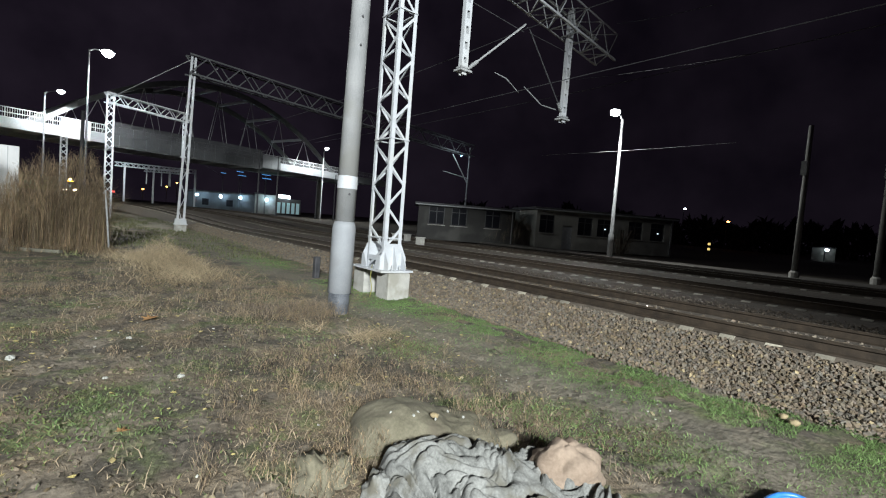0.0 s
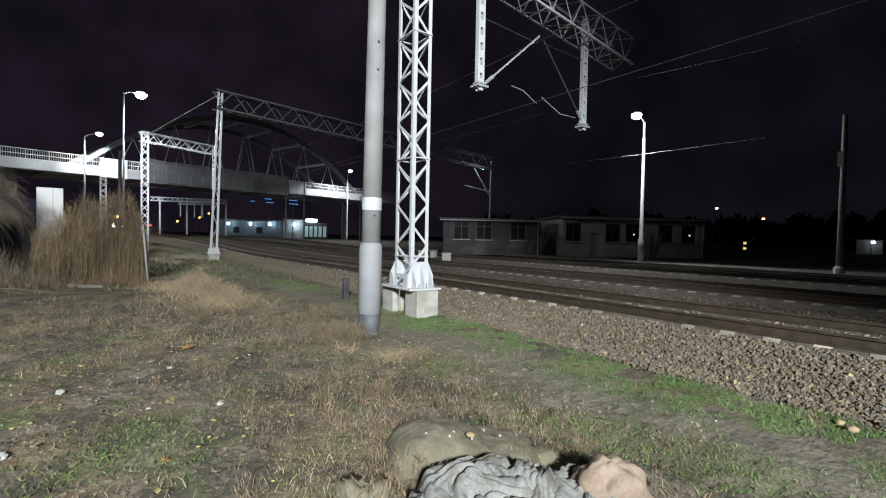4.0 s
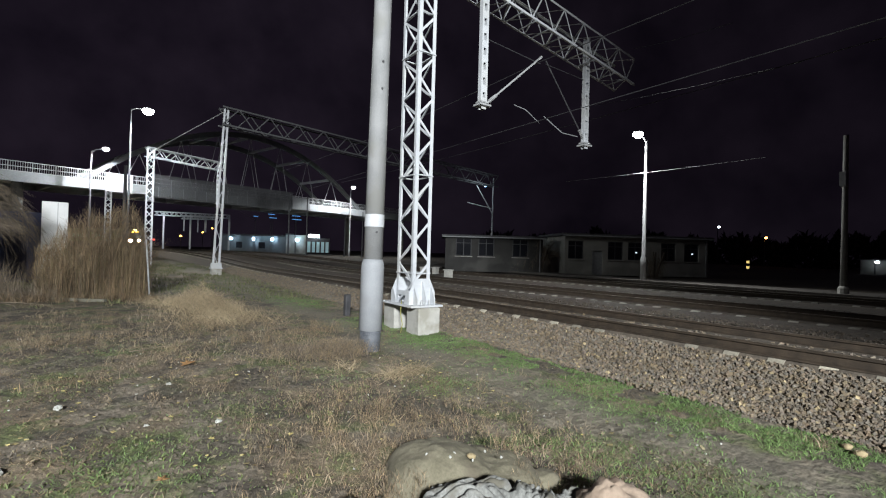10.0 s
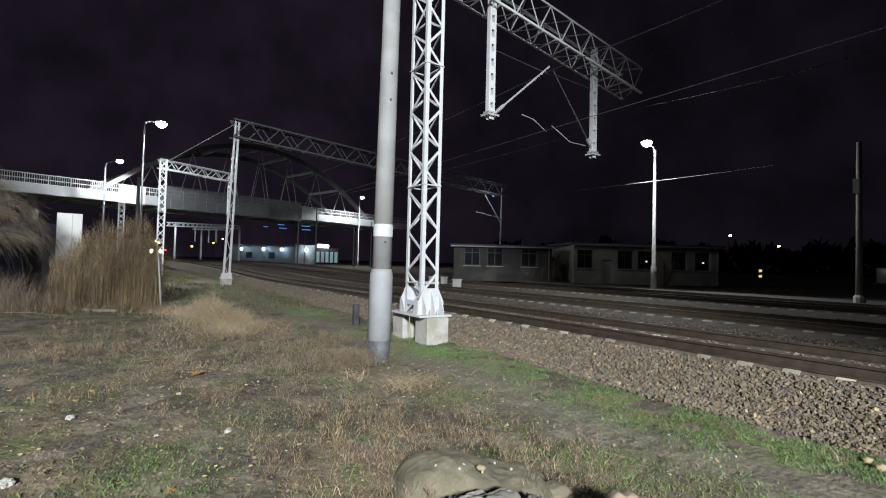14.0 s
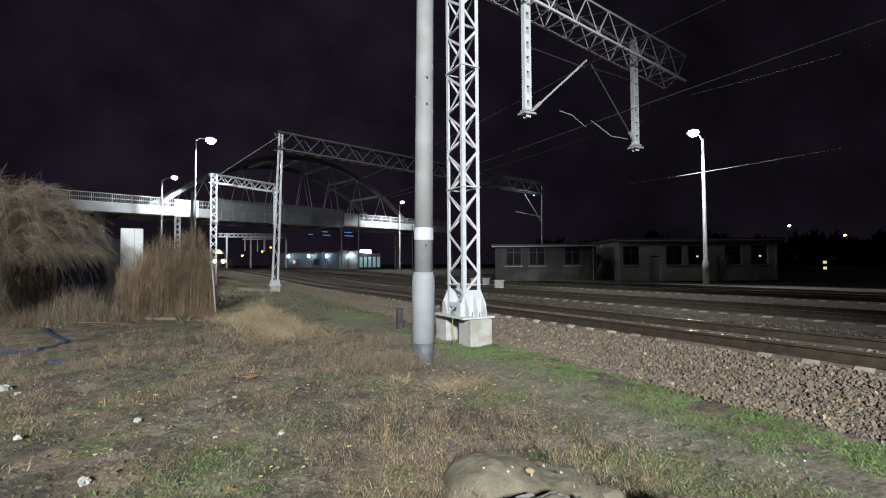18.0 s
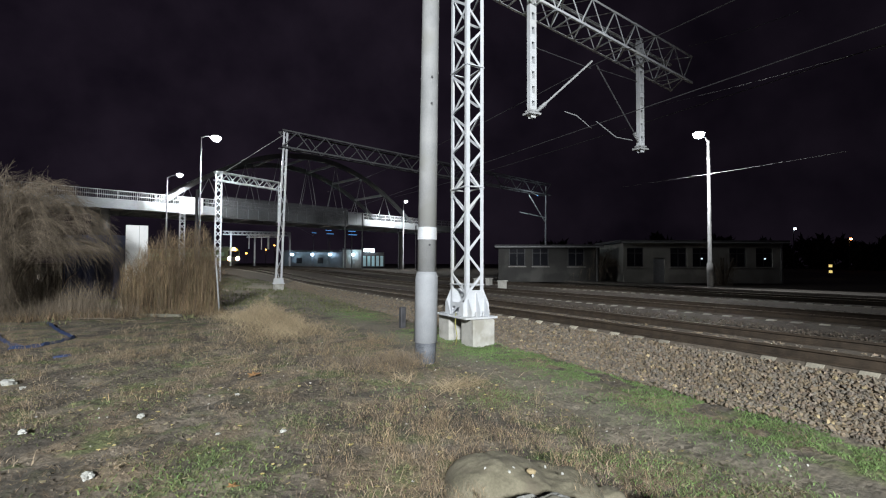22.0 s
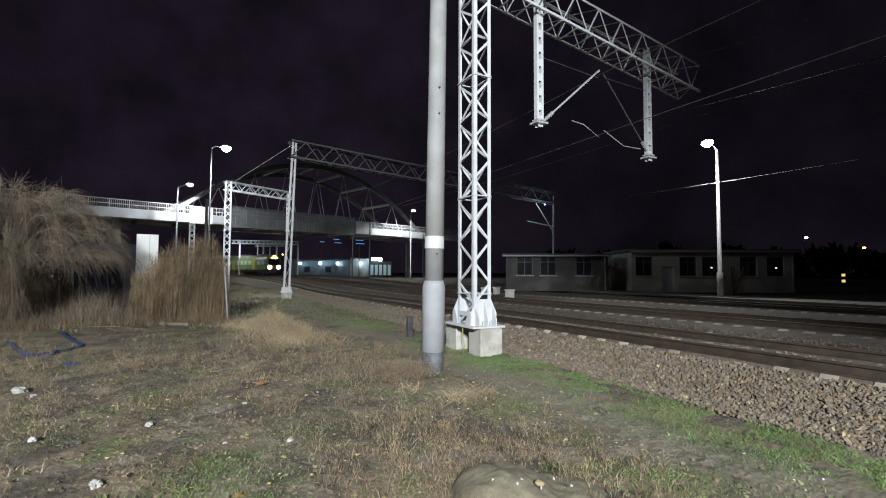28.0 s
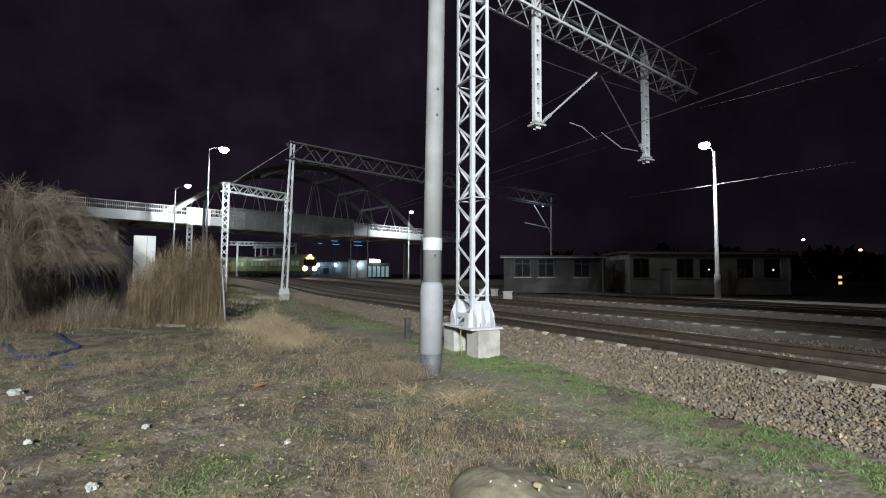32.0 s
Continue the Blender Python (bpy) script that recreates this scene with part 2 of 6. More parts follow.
# ---- geometry helpers ----
class Geo:
    """Collects vertices and faces of one mesh."""

    def __init__(self):
        self.v, self.f = [], []

    def add(self, vs, fs):
        k = len(self.v)
        self.v += [tuple(p) for p in vs]
        self.f += [tuple(i + k for i in q) for q in fs]
        return self

    def box(self, x, y, z, sx, sy, sz, rz=0.0, bev=0.0):
        """A box with its centre at x, y, z; bev chamfers the upright edges and the top."""
        c, s = math.cos(rz), math.sin(rz)
        if bev:
            b = bev
            ring = [(-sx / 2 + b, -sy / 2), (sx / 2 - b, -sy / 2), (sx / 2, -sy / 2 + b), (sx / 2, sy / 2 - b),
                    (sx / 2 - b, sy / 2), (-sx / 2 + b, sy / 2), (-sx / 2, sy / 2 - b), (-sx / 2, -sy / 2 + b)]
            kx, ky = 1 - 2 * b / sx, 1 - 2 * b / sy
            lv = [(p, q, -sz / 2) for p, q in ring] + [(p, q, sz / 2 - b) for p, q in ring] + [(p * kx, q * ky, sz / 2) for p, q in ring]
            fs = [tuple(range(7, -1, -1)), tuple(range(16, 24))]
            for r in (0, 8):
                fs += [(r + i, r + (i + 1) % 8, r + 8 + (i + 1) % 8, r + 8 + i) for i in range(8)]
        else:
            lv = [(a * sx / 2, b_ * sy / 2, d * sz / 2) for d in (-1, 1) for b_ in (-1, 1) for a in (-1, 1)]
            fs = [(0, 2, 3, 1), (4, 5, 7, 6), (0, 1, 5, 4), (2, 6, 7, 3), (0, 4, 6, 2), (1, 3, 7, 5)]
        return self.add([(x + p * c - q * s, y + p * s + q * c, z + r) for p, q, r in lv], fs)

    def bar(self, p, q, w, h=None, up=(0, 0, 1)):
        """A straight bar of section w by h from p to q."""
        p, q, h = Vector(p), Vector(q), h or w
        d = (q - p).normalized()
        u = Vector(up)
        if abs(d.dot(u)) > 0.98:
            u = Vector((0, 1, 0))
        s = d.cross(u).normalized() * (w / 2)
        t = s.cross(d).normalized() * (h / 2)
        vs = [e + a * s + b * t for e in (p, q) for a, b in ((-1, -1), (1, -1), (1, 1), (-1, 1))]
        return self.add(vs, [(0, 1, 2, 3), (7, 6, 5, 4), (0, 4, 5, 1), (1, 5, 6, 2), (2, 6, 7, 3), (3, 7, 4, 0)])

    def tube(self, pts, radii, n=8, caps=True):
        """A round tube through points, a radius at each."""
        pts = [Vector(p) for p in pts]
        if not hasattr(radii, "__len__"):
            radii = [radii] * len(pts)
        k = len(self.v)
        for i, (p, r) in enumerate(zip(pts, radii)):
            d = (pts[min(i + 1, len(pts) - 1)] - pts[max(i - 1, 0)]).normalized()
            u = Vector((1, 0, 0)) if abs(d.x) < 0.9 else Vector((0, 1, 0))
            s = d.cross(u).normalized()
            t = d.cross(s)
            self.v += [tuple(p + r * (math.cos(a) * s + math.sin(a) * t)) for a in (2 * math.pi * j / n for j in range(n))]
        for i in range(len(pts) - 1):
            self.f += [(k + i * n + j, k + i * n + (j + 1) % n, k + (i + 1) * n + (j + 1) % n, k + (i + 1) * n + j) for j in range(n)]
        if caps:
            self.f += [tuple(k + j for j in range(n - 1, -1, -1)), tuple(k + (len(pts) - 1) * n + j for j in range(n))]
        return self

    def prism(self, ring, axis, d0, d1):
        """A flat outline pushed along an axis (0, 1 or 2) from d0 to d1; ring gives the two other coordinates in order."""
        n = len(ring)
        vs = []
        for d in (d0, d1):
            for a, b in ring:
                vs.append({0: (d, a, b), 1: (a, d, b), 2: (a, b, d)}[axis])
        return self.add(vs, [tuple(range(n)), tuple(range(2 * n - 1, n - 1, -1))] + [(i, n + i, n + (i + 1) % n, (i + 1) % n) for i in range(n)])

    def mesh(self, name, material, smooth=False):
        me = bpy.data.meshes.new(name)
        me.from_pydata(self.v, [], self.f)
        me.materials.append(material)
        if smooth:
            me.polygons.foreach_set("use_smooth", [True] * len(me.polygons))
        me.update()
        return me


def part(name, geo, material, parent, label="", smooth=False):
    ob = new(name, geo.mesh(name, material, smooth))
    ob.parent = parent
    if label:
        tagged(ob, label)
    return ob


def thing(name, label, category, place=(0, 0, 0), rz=0.0, group="", kind=""):
    ob = new(name)
    ob.empty_display_size = 0.2
    ob.location, ob.rotation_euler = place, (0, 0, rz)
    return tagged(ob, label, category, group, kind)


def solid(name, geo, material, label="", category="", group="", kind="", smooth=False):
    return tagged(new(name, geo.mesh(name, material, smooth)), label, category, group, kind)


def smooth01(a, b, x):
    t = min(1, max(0, (x - a) / (b - a)))
    return t * t * (3 - 2 * t)


def bed_z(y):
    """Height of the sleepers' top along the line: a slight fall, then a rise towards the bridge."""
    near = 0.45 - 0.0075 * y
    return near + smooth01(30, 82, y) * (1.12 - (0.45 - 0.0075 * y))


def bend(y):
    """How far the line has swung aside at y."""
    return -0.0039 * (y - 45) ** 2 if y > 45 else 0.0


def ground_z(x, y):
    yard = smooth01(6.2, 8.6, x) * (bed_z(min(y, 140)) - 0.28)
    yard += smooth01(9.6, 11.6, x) * (1 - smooth01(40, 60, y)) * 0.19
    left = smooth01(38, 70, y) * (1 - smooth01(-8, 6, x)) * 0.4
    n = noise.noise((x * 0.35, y * 0.35, 0)) * 0.07 + noise.noise((x * 1.7, y * 1.7, 3)) * 0.025 + noise.noise((x * 5, y * 5, 7)) * 0.026 + (noise.noise((x * 11, y * 11, 2)) * 0.022 if -5 < x < 7 and 1 < y < 12 else 0)
    near = 1 - smooth01(30, 60, math.hypot(x, y))
    return yard + left + n * near * (1 - 0.7 * smooth01(6.2, 7.5, x))


# ---- ground ----
def soil_material():
    m, t, p = nodes_of("trodden_soil")
    N, L = t.nodes, t.links
    co = N.new("ShaderNodeTexCoord")

    def nz(s, d=6, dist=0.0):
        n = N.new("ShaderNodeTexNoise")
        n.inputs["Scale"].default_value, n.inputs["Detail"].default_value, n.inputs["Distortion"].default_value = s, d, dist
        L.new(co.outputs["Object"], n.inputs["Vector"])
        return n.outputs["Fac"]

    def ramp(fac, p0, p1, a, b):
        r = N.new("ShaderNodeValToRGB")
        r.color_ramp.elements[0].position, r.color_ramp.elements[1].position = p0, p1
        r.color_ramp.elements[0].color, r.color_ramp.elements[1].color = (*a, 1), (*b, 1)
        L.new(fac, r.inputs[0])
        return r.outputs[0]

    def mix(fac, a, b):
        x = N.new("ShaderNodeMixRGB")
        L.new(fac, x.inputs[0])
        L.new(a, x.inputs[1])
        L.new(b, x.inputs[2])
        return x.outputs[0]

    soil = ramp(nz(1.1, 11, 0.7), 0.42, 0.60, (0.040, 0.033, 0.026), (0.205, 0.172, 0.132))
    speck = ramp(nz(17, 7), 0.38, 0.62, (0.045, 0.038, 0.03), (0.23, 0.195, 0.15))
    k = N.new("ShaderNodeMixRGB")
    k.inputs[0].default_value = 0.42
    L.new(soil, k.inputs[1])
    L.new(speck, k.inputs[2])
    moss = ramp(nz(34, 7), 0.36, 0.66, (0.04, 0.056, 0.02), (0.135, 0.165, 0.058))
    straw = ramp(nz(46, 7, 2.2), 0.36, 0.66, (0.06, 0.045, 0.03), (0.29, 0.225, 0.15))
    col = mix(ramp(nz(0.85, 8, 0.8), 0.47, 0.58, (0, 0, 0), (0.8, 0.8, 0.8)), k.outputs[0], straw)
    col = mix(ramp(nz(1.6, 8, 0.9), 0.52, 0.63, (0, 0, 0), (0.8, 0.8, 0.8)), col, moss)
    humus = ramp(nz(9, 6), 0.35, 0.65, (0.03, 0.026, 0.021), (0.085, 0.073, 0.058))
    col = mix(ramp(nz(0.62, 9, 1.4), 0.53, 0.62, (0, 0, 0), (0.8, 0.8, 0.8)), col, humus)
    col = mix(ramp(nz(2.3, 9, 1.0), 0.57, 0.64, (0, 0, 0), (0.8, 0.8, 0.8)), col, humus)
    # the trodden path along the line
    sep = N.new("ShaderNodeSeparateXYZ")
    L.new(co.outputs["Object"], sep.inputs[0])
    wob = N.new("ShaderNodeMath")
    wob.operation = "MULTIPLY_ADD"
    wob.inputs[1].default_value = 1.3
    L.new(nz(0.9, 4), wob.inputs[0])
    L.new(sep.outputs[0], wob.inputs[2])
    off = N.new("ShaderNodeMath")
    off.operation = "SUBTRACT"
    off.inputs[1].default_value = 5.25
    L.new(wob.outputs[0], off.inputs[0])
    ab = N.new("ShaderNodeMath")
    ab.operation = "ABSOLUTE"
    L.new(off.outputs[0], ab.inputs[0])
    tread = ramp(nz(26, 6), 0.35, 0.68, (0.125, 0.112, 0.086), (0.215, 0.193, 0.15))
    col = mix(ramp(ab.outputs[0], 0.2, 0.8, (0.7, 0.7, 0.7), (0, 0, 0)), col, tread)
    # dark cinders of the railway yard
    yard = N.new("ShaderNodeMapRange")
    yard.inputs[1].default_value, yard.inputs[2].default_value = 8.2, 9.4
    L.new(sep.outputs[0], yard.inputs[0])
    cinder = ramp(nz(9, 10, 0.6), 0.36, 0.66, (0.020, 0.016, 0.012), (0.095, 0.077, 0.060))
    col = mix(yard.outputs[0], col, cinder)
    L.new(col, p.inputs["Base Color"])
    p.inputs["Roughness"].default_value = 0.95
    bp = N.new("ShaderNodeBump")
    bp.inputs["Strength"].default_value, bp.inputs["Distance"].default_value = 0.9, 0.035
    L.new(nz(15, 11), bp.inputs["Height"])
    L.new(bp.outputs[0], p.inputs["Normal"])
    return m


SOIL = soil_material()


def steps(a, b, fine0, fine1, fine, coarse):
    out, x = [], a
    while x < b:
        out.append(x)
        d = 0 if fine0 <= x <= fine1 else min(abs(x - fine0), abs(x - fine1))
        x += fine + d * coarse
    return out + [b]


def build_ground():
    xs, ys = steps(-900, 900, -4.5, 6.6, 0.05, 0.13), steps(-900, 1500, 1.4, 10, 0.05, 0.09)
    g = Geo()
    g.v = [(x, y, ground_z(x, y)) for y in ys for x in xs]
    n = len(xs)
    g.f = [(j * n + i, j * n + i + 1, (j + 1) * n + i + 1, (j + 1) * n + i) for j in range(len(ys) - 1) for i in range(n - 1)]
    solid("ground", g, SOIL, "trodden dark soil with moss and dry grass", "ground", kind="structure", smooth=True)


build_ground()

# ---- railway ----
AXES = (9.15, 14.6, 21.9)


def rail_points(off, y0, y1, dy):
    y, out = y0, []
    while y <= y1:
        out.append((off + bend(y), y, bed_z(y)))
        y += dy if y < 40 else dy * 2
    return out


def build_bed(name, axis, y0, y1, label, drop=0.0):
    """A ballast bed: a trapezoid that follows the line."""
    g = Geo()
    if drop:
        sec = ((-2.95, -0.14), (-1.65, -0.015 - drop), (-1.14, -drop), (-1.05, 0.025), (1.05, 0.025), (1.14, -drop), (1.65, -0.015 - drop), (2.9, -0.16))
    else:
        sec = ((-2.95, -0.62), (-1.65, -0.015), (-1.6, 0.02), (-1.53, 0.066), (-1.42, 0.08), (0.3, 0.085), (0.5, 0.0), (1.65, -0.015), (2.2, -0.06), (2.9, -0.16))
    pts = rail_points(axis, y0, y1, 0.5)
    for k, (x, y, z) in enumerate(pts):
        for j, (dx, dz) in enumerate(sec):
            w = noise.noise((x + dx, y * 1.3, j)) * 0.05
            g.v.append((x + dx + w, y, z + dz + noise.noise((x * 2 + dx * 3, y * 2.1, 5)) * 0.02))
    n = len(sec)
    g.f = [(i * n + j, i * n + j + 1, (i + 1) * n + j + 1, (i + 1) * n + j) for i in range(len(pts) - 1) for j in range(n - 1)]
    return solid(name, g, OLDBALLAST if drop else BALLAST, label, "ballast bed", kind="structure")


RAILSEC = ((-0.075, 0.0), (0.075, 0.0), (0.07, 0.018), (0.014, 0.035), (0.010, 0.125), (0.036, 0.14), (0.036, 0.165), (0.028, 0.173),
           (-0.028, 0.173), (-0.036, 0.165), (-0.036, 0.14), (-0.010, 0.125), (-0.014, 0.035), (-0.07, 0.018))


def build_rail(axis, side, parent):
    g, top = Geo(), Geo()
    pts = rail_points(axis + side * 0.755, -9, 150, 1.0)
    n = len(RAILSEC)
    for x, y, z in pts:
        z += 0.06 if axis < 10 else 0.0
        g.v += [(x + a, y, z + 0.012 + b) for a, b in RAILSEC]
        top.v += [(x - 0.024, y, z + 0.1875), (x + 0.024, y, z + 0.1875)]
    for i in range(len(pts) - 1):
        g.f += [(i * n + j, i * n + (j + 1) % n, (i + 1) * n + (j + 1) % n, (i + 1) * n + j) for j in range(n)]
        top.f.append((2 * i, 2 * i + 1, 2 * i + 3, 2 * i + 2))
    rail = part("rail", g, RUST, parent, "rusty brown steel rail")
    part("rail_head", top, RAILTOP, rail, "worn rail head")


def sleeper_mesh(buried=False, old=False, k=1.0):
    g = Geo()
    ring = ((-1.3, -0.16), (1.3, -0.16), (1.3, -0.03), (1.22, 0.012), (0.45, 0.012), (0.3, -0.02), (-0.3, -0.02), (-0.45, 0.012), (-1.22, 0.012), (-1.3, -0.03))
    if buried:
        ring = ((-1.3, -0.16), (1.3, -0.16), (1.3, -0.02), (1.26, 0.02), (1.06, 0.02), (1.0, -0.07), (-1.0, -0.07), (-1.06, 0.02), (-1.26, 0.02), (-1.3, -0.02))
    g.prism([(a * k, b) for a, b in ring], 1, -0.1, 0.1)
    return g.mesh("sleeper", OLDSLEEPER if old else SLEEPER)


def build_track(axis, y0, y1, label):
    t = thing("railway_track", label, "railway track", (0, 0, 0), group="railway tracks")
    for side in (-1, 1):
        build_rail(axis, side, t)
    me, y = sleeper_mesh(old=axis > 10, k=1.0 if axis > 10 else 0.69), y0
    while y < y1:
        s = new("sleeper", me)
        s.parent = t
        s.location = (axis + bend(y) + random.uniform(-0.03, 0.03), y, bed_z(y) + (0.052 if axis < 10 else 0.0))
        s.rotation_euler = (0, 0, -math.atan2(bend(y + 0.5) - bend(y - 0.5), 1) + random.uniform(-0.012, 0.012))
        y += 0.58
    return t


BALLASTNEAR = build_bed("ballast_near", AXES[0], -9, 150, "grey-brown crushed stone ballast shoulder")
build_bed("ballast_middle", AXES[1], -9, 150, "dark old ballast between the tracks", 0.012)
build_bed("ballast_far", AXES[2], -9, 150, "dark old ballast by the platform", 0.012)
build_track(AXES[0] - 0.72, -6, 70, "rusty rails on pale concrete sleepers in ballast")
build_track(AXES[1], -6, 50, "dim rails on half buried concrete sleepers")
build_track(AXES[2], -6, 60, "dark rails on sleepers beside the platform")


# ---- lattice steelwork ----
def zigzag(axis_len, step):
    n = max(1, round(axis_len / step))
    return [(i * axis_len / n, (i + 1) * axis_len / n) for i in range(n)]


def lattice(t, a, b, wx, wy, step, leg, lace, material, each=True, prefix="", rings=()):
    """A four-chord lattice member from a to b; wx, wy: its widths across. Chords are parts; the lacing bars too where each is set."""
    a, b = Vector(a), Vector(b)
    d = (b - a).normalized()
    if abs(d.z) > 0.9:
        u, v = Vector((1, 0, 0)), Vector((0, 1, 0))
    else:
        u, v = d.cross(Vector((0, 0, 1))).normalized(), Vector((0, 0, 1))
    cor = [u * (sx * wx / 2) + v * (sy * wy / 2) for sx, sy in ((-1, -1), (1, -1), (1, 1), (-1, 1))]
    for c in cor:
        g = Geo()
        ins = -c.normalized()
        s1, s2 = (u * (-1 if c.dot(u) > 0 else 1)), (v * (-1 if c.dot(v) > 0 else 1))
        g.bar(a + c + s1 * leg / 2, b + c + s1 * leg / 2, leg, leg * 0.16, up=s2)
        g.bar(a + c + s2 * leg / 2, b + c + s2 * leg / 2, leg, leg * 0.16, up=s1)
        part(prefix + "chord", g, material, t)
    L = (b - a).length
    for k in range(4):
        c0, c1 = cor[k], cor[(k + 1) % 4]
        face = Geo()
        for i, (p, q) in enumerate(zigzag(L, step)):
            e0, e1 = (c0, c1) if (i + (k % 2)) % 2 else (c1, c0)
            g = Geo() if each else face
            g.bar(a + d * p + e0 * 0.96, a + d * q + e1 * 0.96, lace, lace * 0.3, up=(c0 + c1).normalized())
            if each:
                part(prefix + "lacing_bar", g, material, t)
        if not each:
            part(prefix + "lacing", face, material, t)
    for r in rings:
        g = Geo()
        for k in range(4):
            g.bar(a + d * r + cor[k], a + d * r + cor[(k + 1) % 4], lace * 1.2, lace * 0.4)
        part(prefix + "tie_frame", g, material, t)


def foot(t, x, y, wx, wy, z0, zp, material):
    """Base plate and four boxed shoes."""
    g = Geo()
    g.box(x, y + 0.05, zp, wx + 0.40, wy + 0.72, 0.045, bev=0.01)
    part("base_plate", g, material, t)
    h = 0.62
    for s in (-1, 1):
        yy = y + s * (wy / 2 + 0.05)
        g = Geo()
        g.prism([(x - 0.35, zp + 0.02), (x + 0.35, zp + 0.02), (x + 0.35, zp + 0.30), (x + 0.2, zp + h), (x - 0.2, zp + h), (x - 0.35, zp + 0.30)], 1, yy - 0.012, yy + 0.012)
        shoe = part("shoe", g, material, t, "welded white shoe plate")
        for dx in (-0.23, 0.0, 0.23):
            top = h - 0.06 if dx == 0.0 else h - 0.2
            g = Geo()
            g.prism([(yy + s * 0.012, zp + 0.02), (yy + s * 0.20, zp + 0.02), (yy + s * 0.20, zp + 0.16), (yy + s * 0.05, zp + top), (yy + s * 0.012, zp + top)], 0, x + dx - 0.011, x + dx + 0.011)
            part("rib", g, material, shoe)
        for e in (-1, 1):
            xx = x + e * 0.34
            g = Geo()
            g.prism([(yy - s * 0.014, zp + 0.02), (yy - s * 0.22, zp + 0.02), (yy - s * 0.22, zp + 0.10), (yy - s * 0.10, zp + 0.34), (yy - s * 0.014, zp + 0.34)], 0, xx - 0.011, xx + 0.011)
            part("side_plate", g, material, shoe)
            b = Geo()
            b.tube([(x + e * 0.1, yy + s * 0.16, zp + 0.02), (x + e * 0.1, yy + s * 0.16, zp + 0.14)], 0.022, 6)
            part("anchor_bolt", b, GALV, t)
    for e in (-1, 1):
        g = Geo()
        g.bar((x + e * wx / 2, y - wy / 2, zp + 0.26), (x + e * wx / 2, y + wy / 2, zp + 0.26), 0.02, 0.11)
        part("tie_plate", g, material, t)


def drop_post(t, x, y, z0, z1, w, material, gap=0.42, flange=0.06):
    """A hanging post: two channels joined by batten plates."""
    for s in (-1, 1):
        g = Geo()
        g.bar((x + s * w / 2, y, z0), (x + s * w / 2, y, z1), flange, 0.13, up=(0, 1, 0))
        part("drop_channel", g, material, t)
    n = round((z1 - z0) / gap)
    for i in range(n + 1):
        z = z0 + 0.05 + i * (z1 - z0 - 0.1) / n
        for s in (-1, 1):
            g = Geo()
            g.box(x, y + s * 0.06, z, w, 0.012, (0.2 if gap > 0.41 else 0.14) if i % n else 0.3)
            part("batten_plate", g, material, t)
    g = Geo()
    g.box(x, y, z0, w + 0.22, 0.3, 0.05)
    g.box(x, y, z0 + 0.08, w + 0.12, 0.22, 0.04)
    part("drop_clamp", g, GALV, t)


def build_gantry():
    t = thing("gantry", "white painted lattice catenary gantry on concrete blocks", "gantry", (0, 0, 0), group="catenary gantries")
    X, Y, wx, wy, zp = 5.77, 9.60, 0.46, 0.74, 0.62
    lattice(t, (X, Y, zp + 0.02), (X, Y, 9.9), wx, wy, 0.49, 0.085, 0.055, WHITE, True, "tower_", rings=(0.72, 3.02, 5.9))
    foot(t, X, Y, wx, wy, 0, zp, WHITE)
    lattice(t, (X - 0.1, Y, 9.40), (13.95, Y, 8.09), 0.78, 0.88, 0.44, 0.06, 0.034, WHITE, True, "beam_")
    for i in range(1, 16):
        f = i / 16
        bx, bz = X - 0.1 + f * (13.95 - X + 0.1), 9.40 + f * (8.09 - 9.40) - 0.45
        part("beam_rung", Geo().bar((bx, Y - 0.37, bz), (bx, Y + 0.37, bz), 0.05, 0.02), WHITE, t)
    drop_post(t, 7.68, Y - 0.1, 5.75, 9.35, 0.15, WHITE)
    drop_post(t, 12.08, Y + 0.1, 5.40, 8.75, 0.16, WHITE, 0.40, 0.042)
    for side, p, q in ((1, (7.78, Y - 0.1, 5.8), (9.95, Y, 7.68)), (-1, (12.12, Y + 0.1, 5.5), (10.12, Y, 7.6))):
        g = Geo()
        g.tube([p, q], 0.026 if side > 0 else 0.02, 8)
        part("cantilever_tube", g, GALV if side > 0 else DARKSTEEL, t)
        g = Geo()
        for i in range(6):
            a = Vector(p).lerp(Vector(q), 0.06 + 0.02 * i)
            b = Vector(p).lerp(Vector(q), 0.07 + 0.02 * i)
            g.tube([a, b], 0.05, 8)
        part("insulator", g, GALV, t)
    for p, q in (((7.75, Y - 0.1, 7.55), (9.9, Y, 7.45)), ((11.95, Y + 0.1, 7.5), (10.1, Y, 7.5))):
        g = Geo()
        g.tube([p, q], 0.011, 6)
        part("tie_rod", g, DARKSTEEL, t)
    for p in (((8.9, Y, 6.05), (9.35, Y, 6.0), (9.9, Y, 5.72)), ((10.1, Y, 5.95), (10.9, Y, 5.6), (11.6, Y, 5.6))):
        g = Geo()
        g.tube(p, 0.014, 6)
        part("steady_arm", g, GREYSTEEL, t)
    for s, y in ((0, Y - 0.47), (1, Y + 0.66)):
        b = Geo()
        b.box(X + 0.02, y, 0.24, 0.58, 0.56, 0.70, bev=0.025)
        block = solid("foundation_block", b, CONCRETE, "weathered concrete foundation block under the gantry tower", "foundation block", "foundation blocks")
    return t


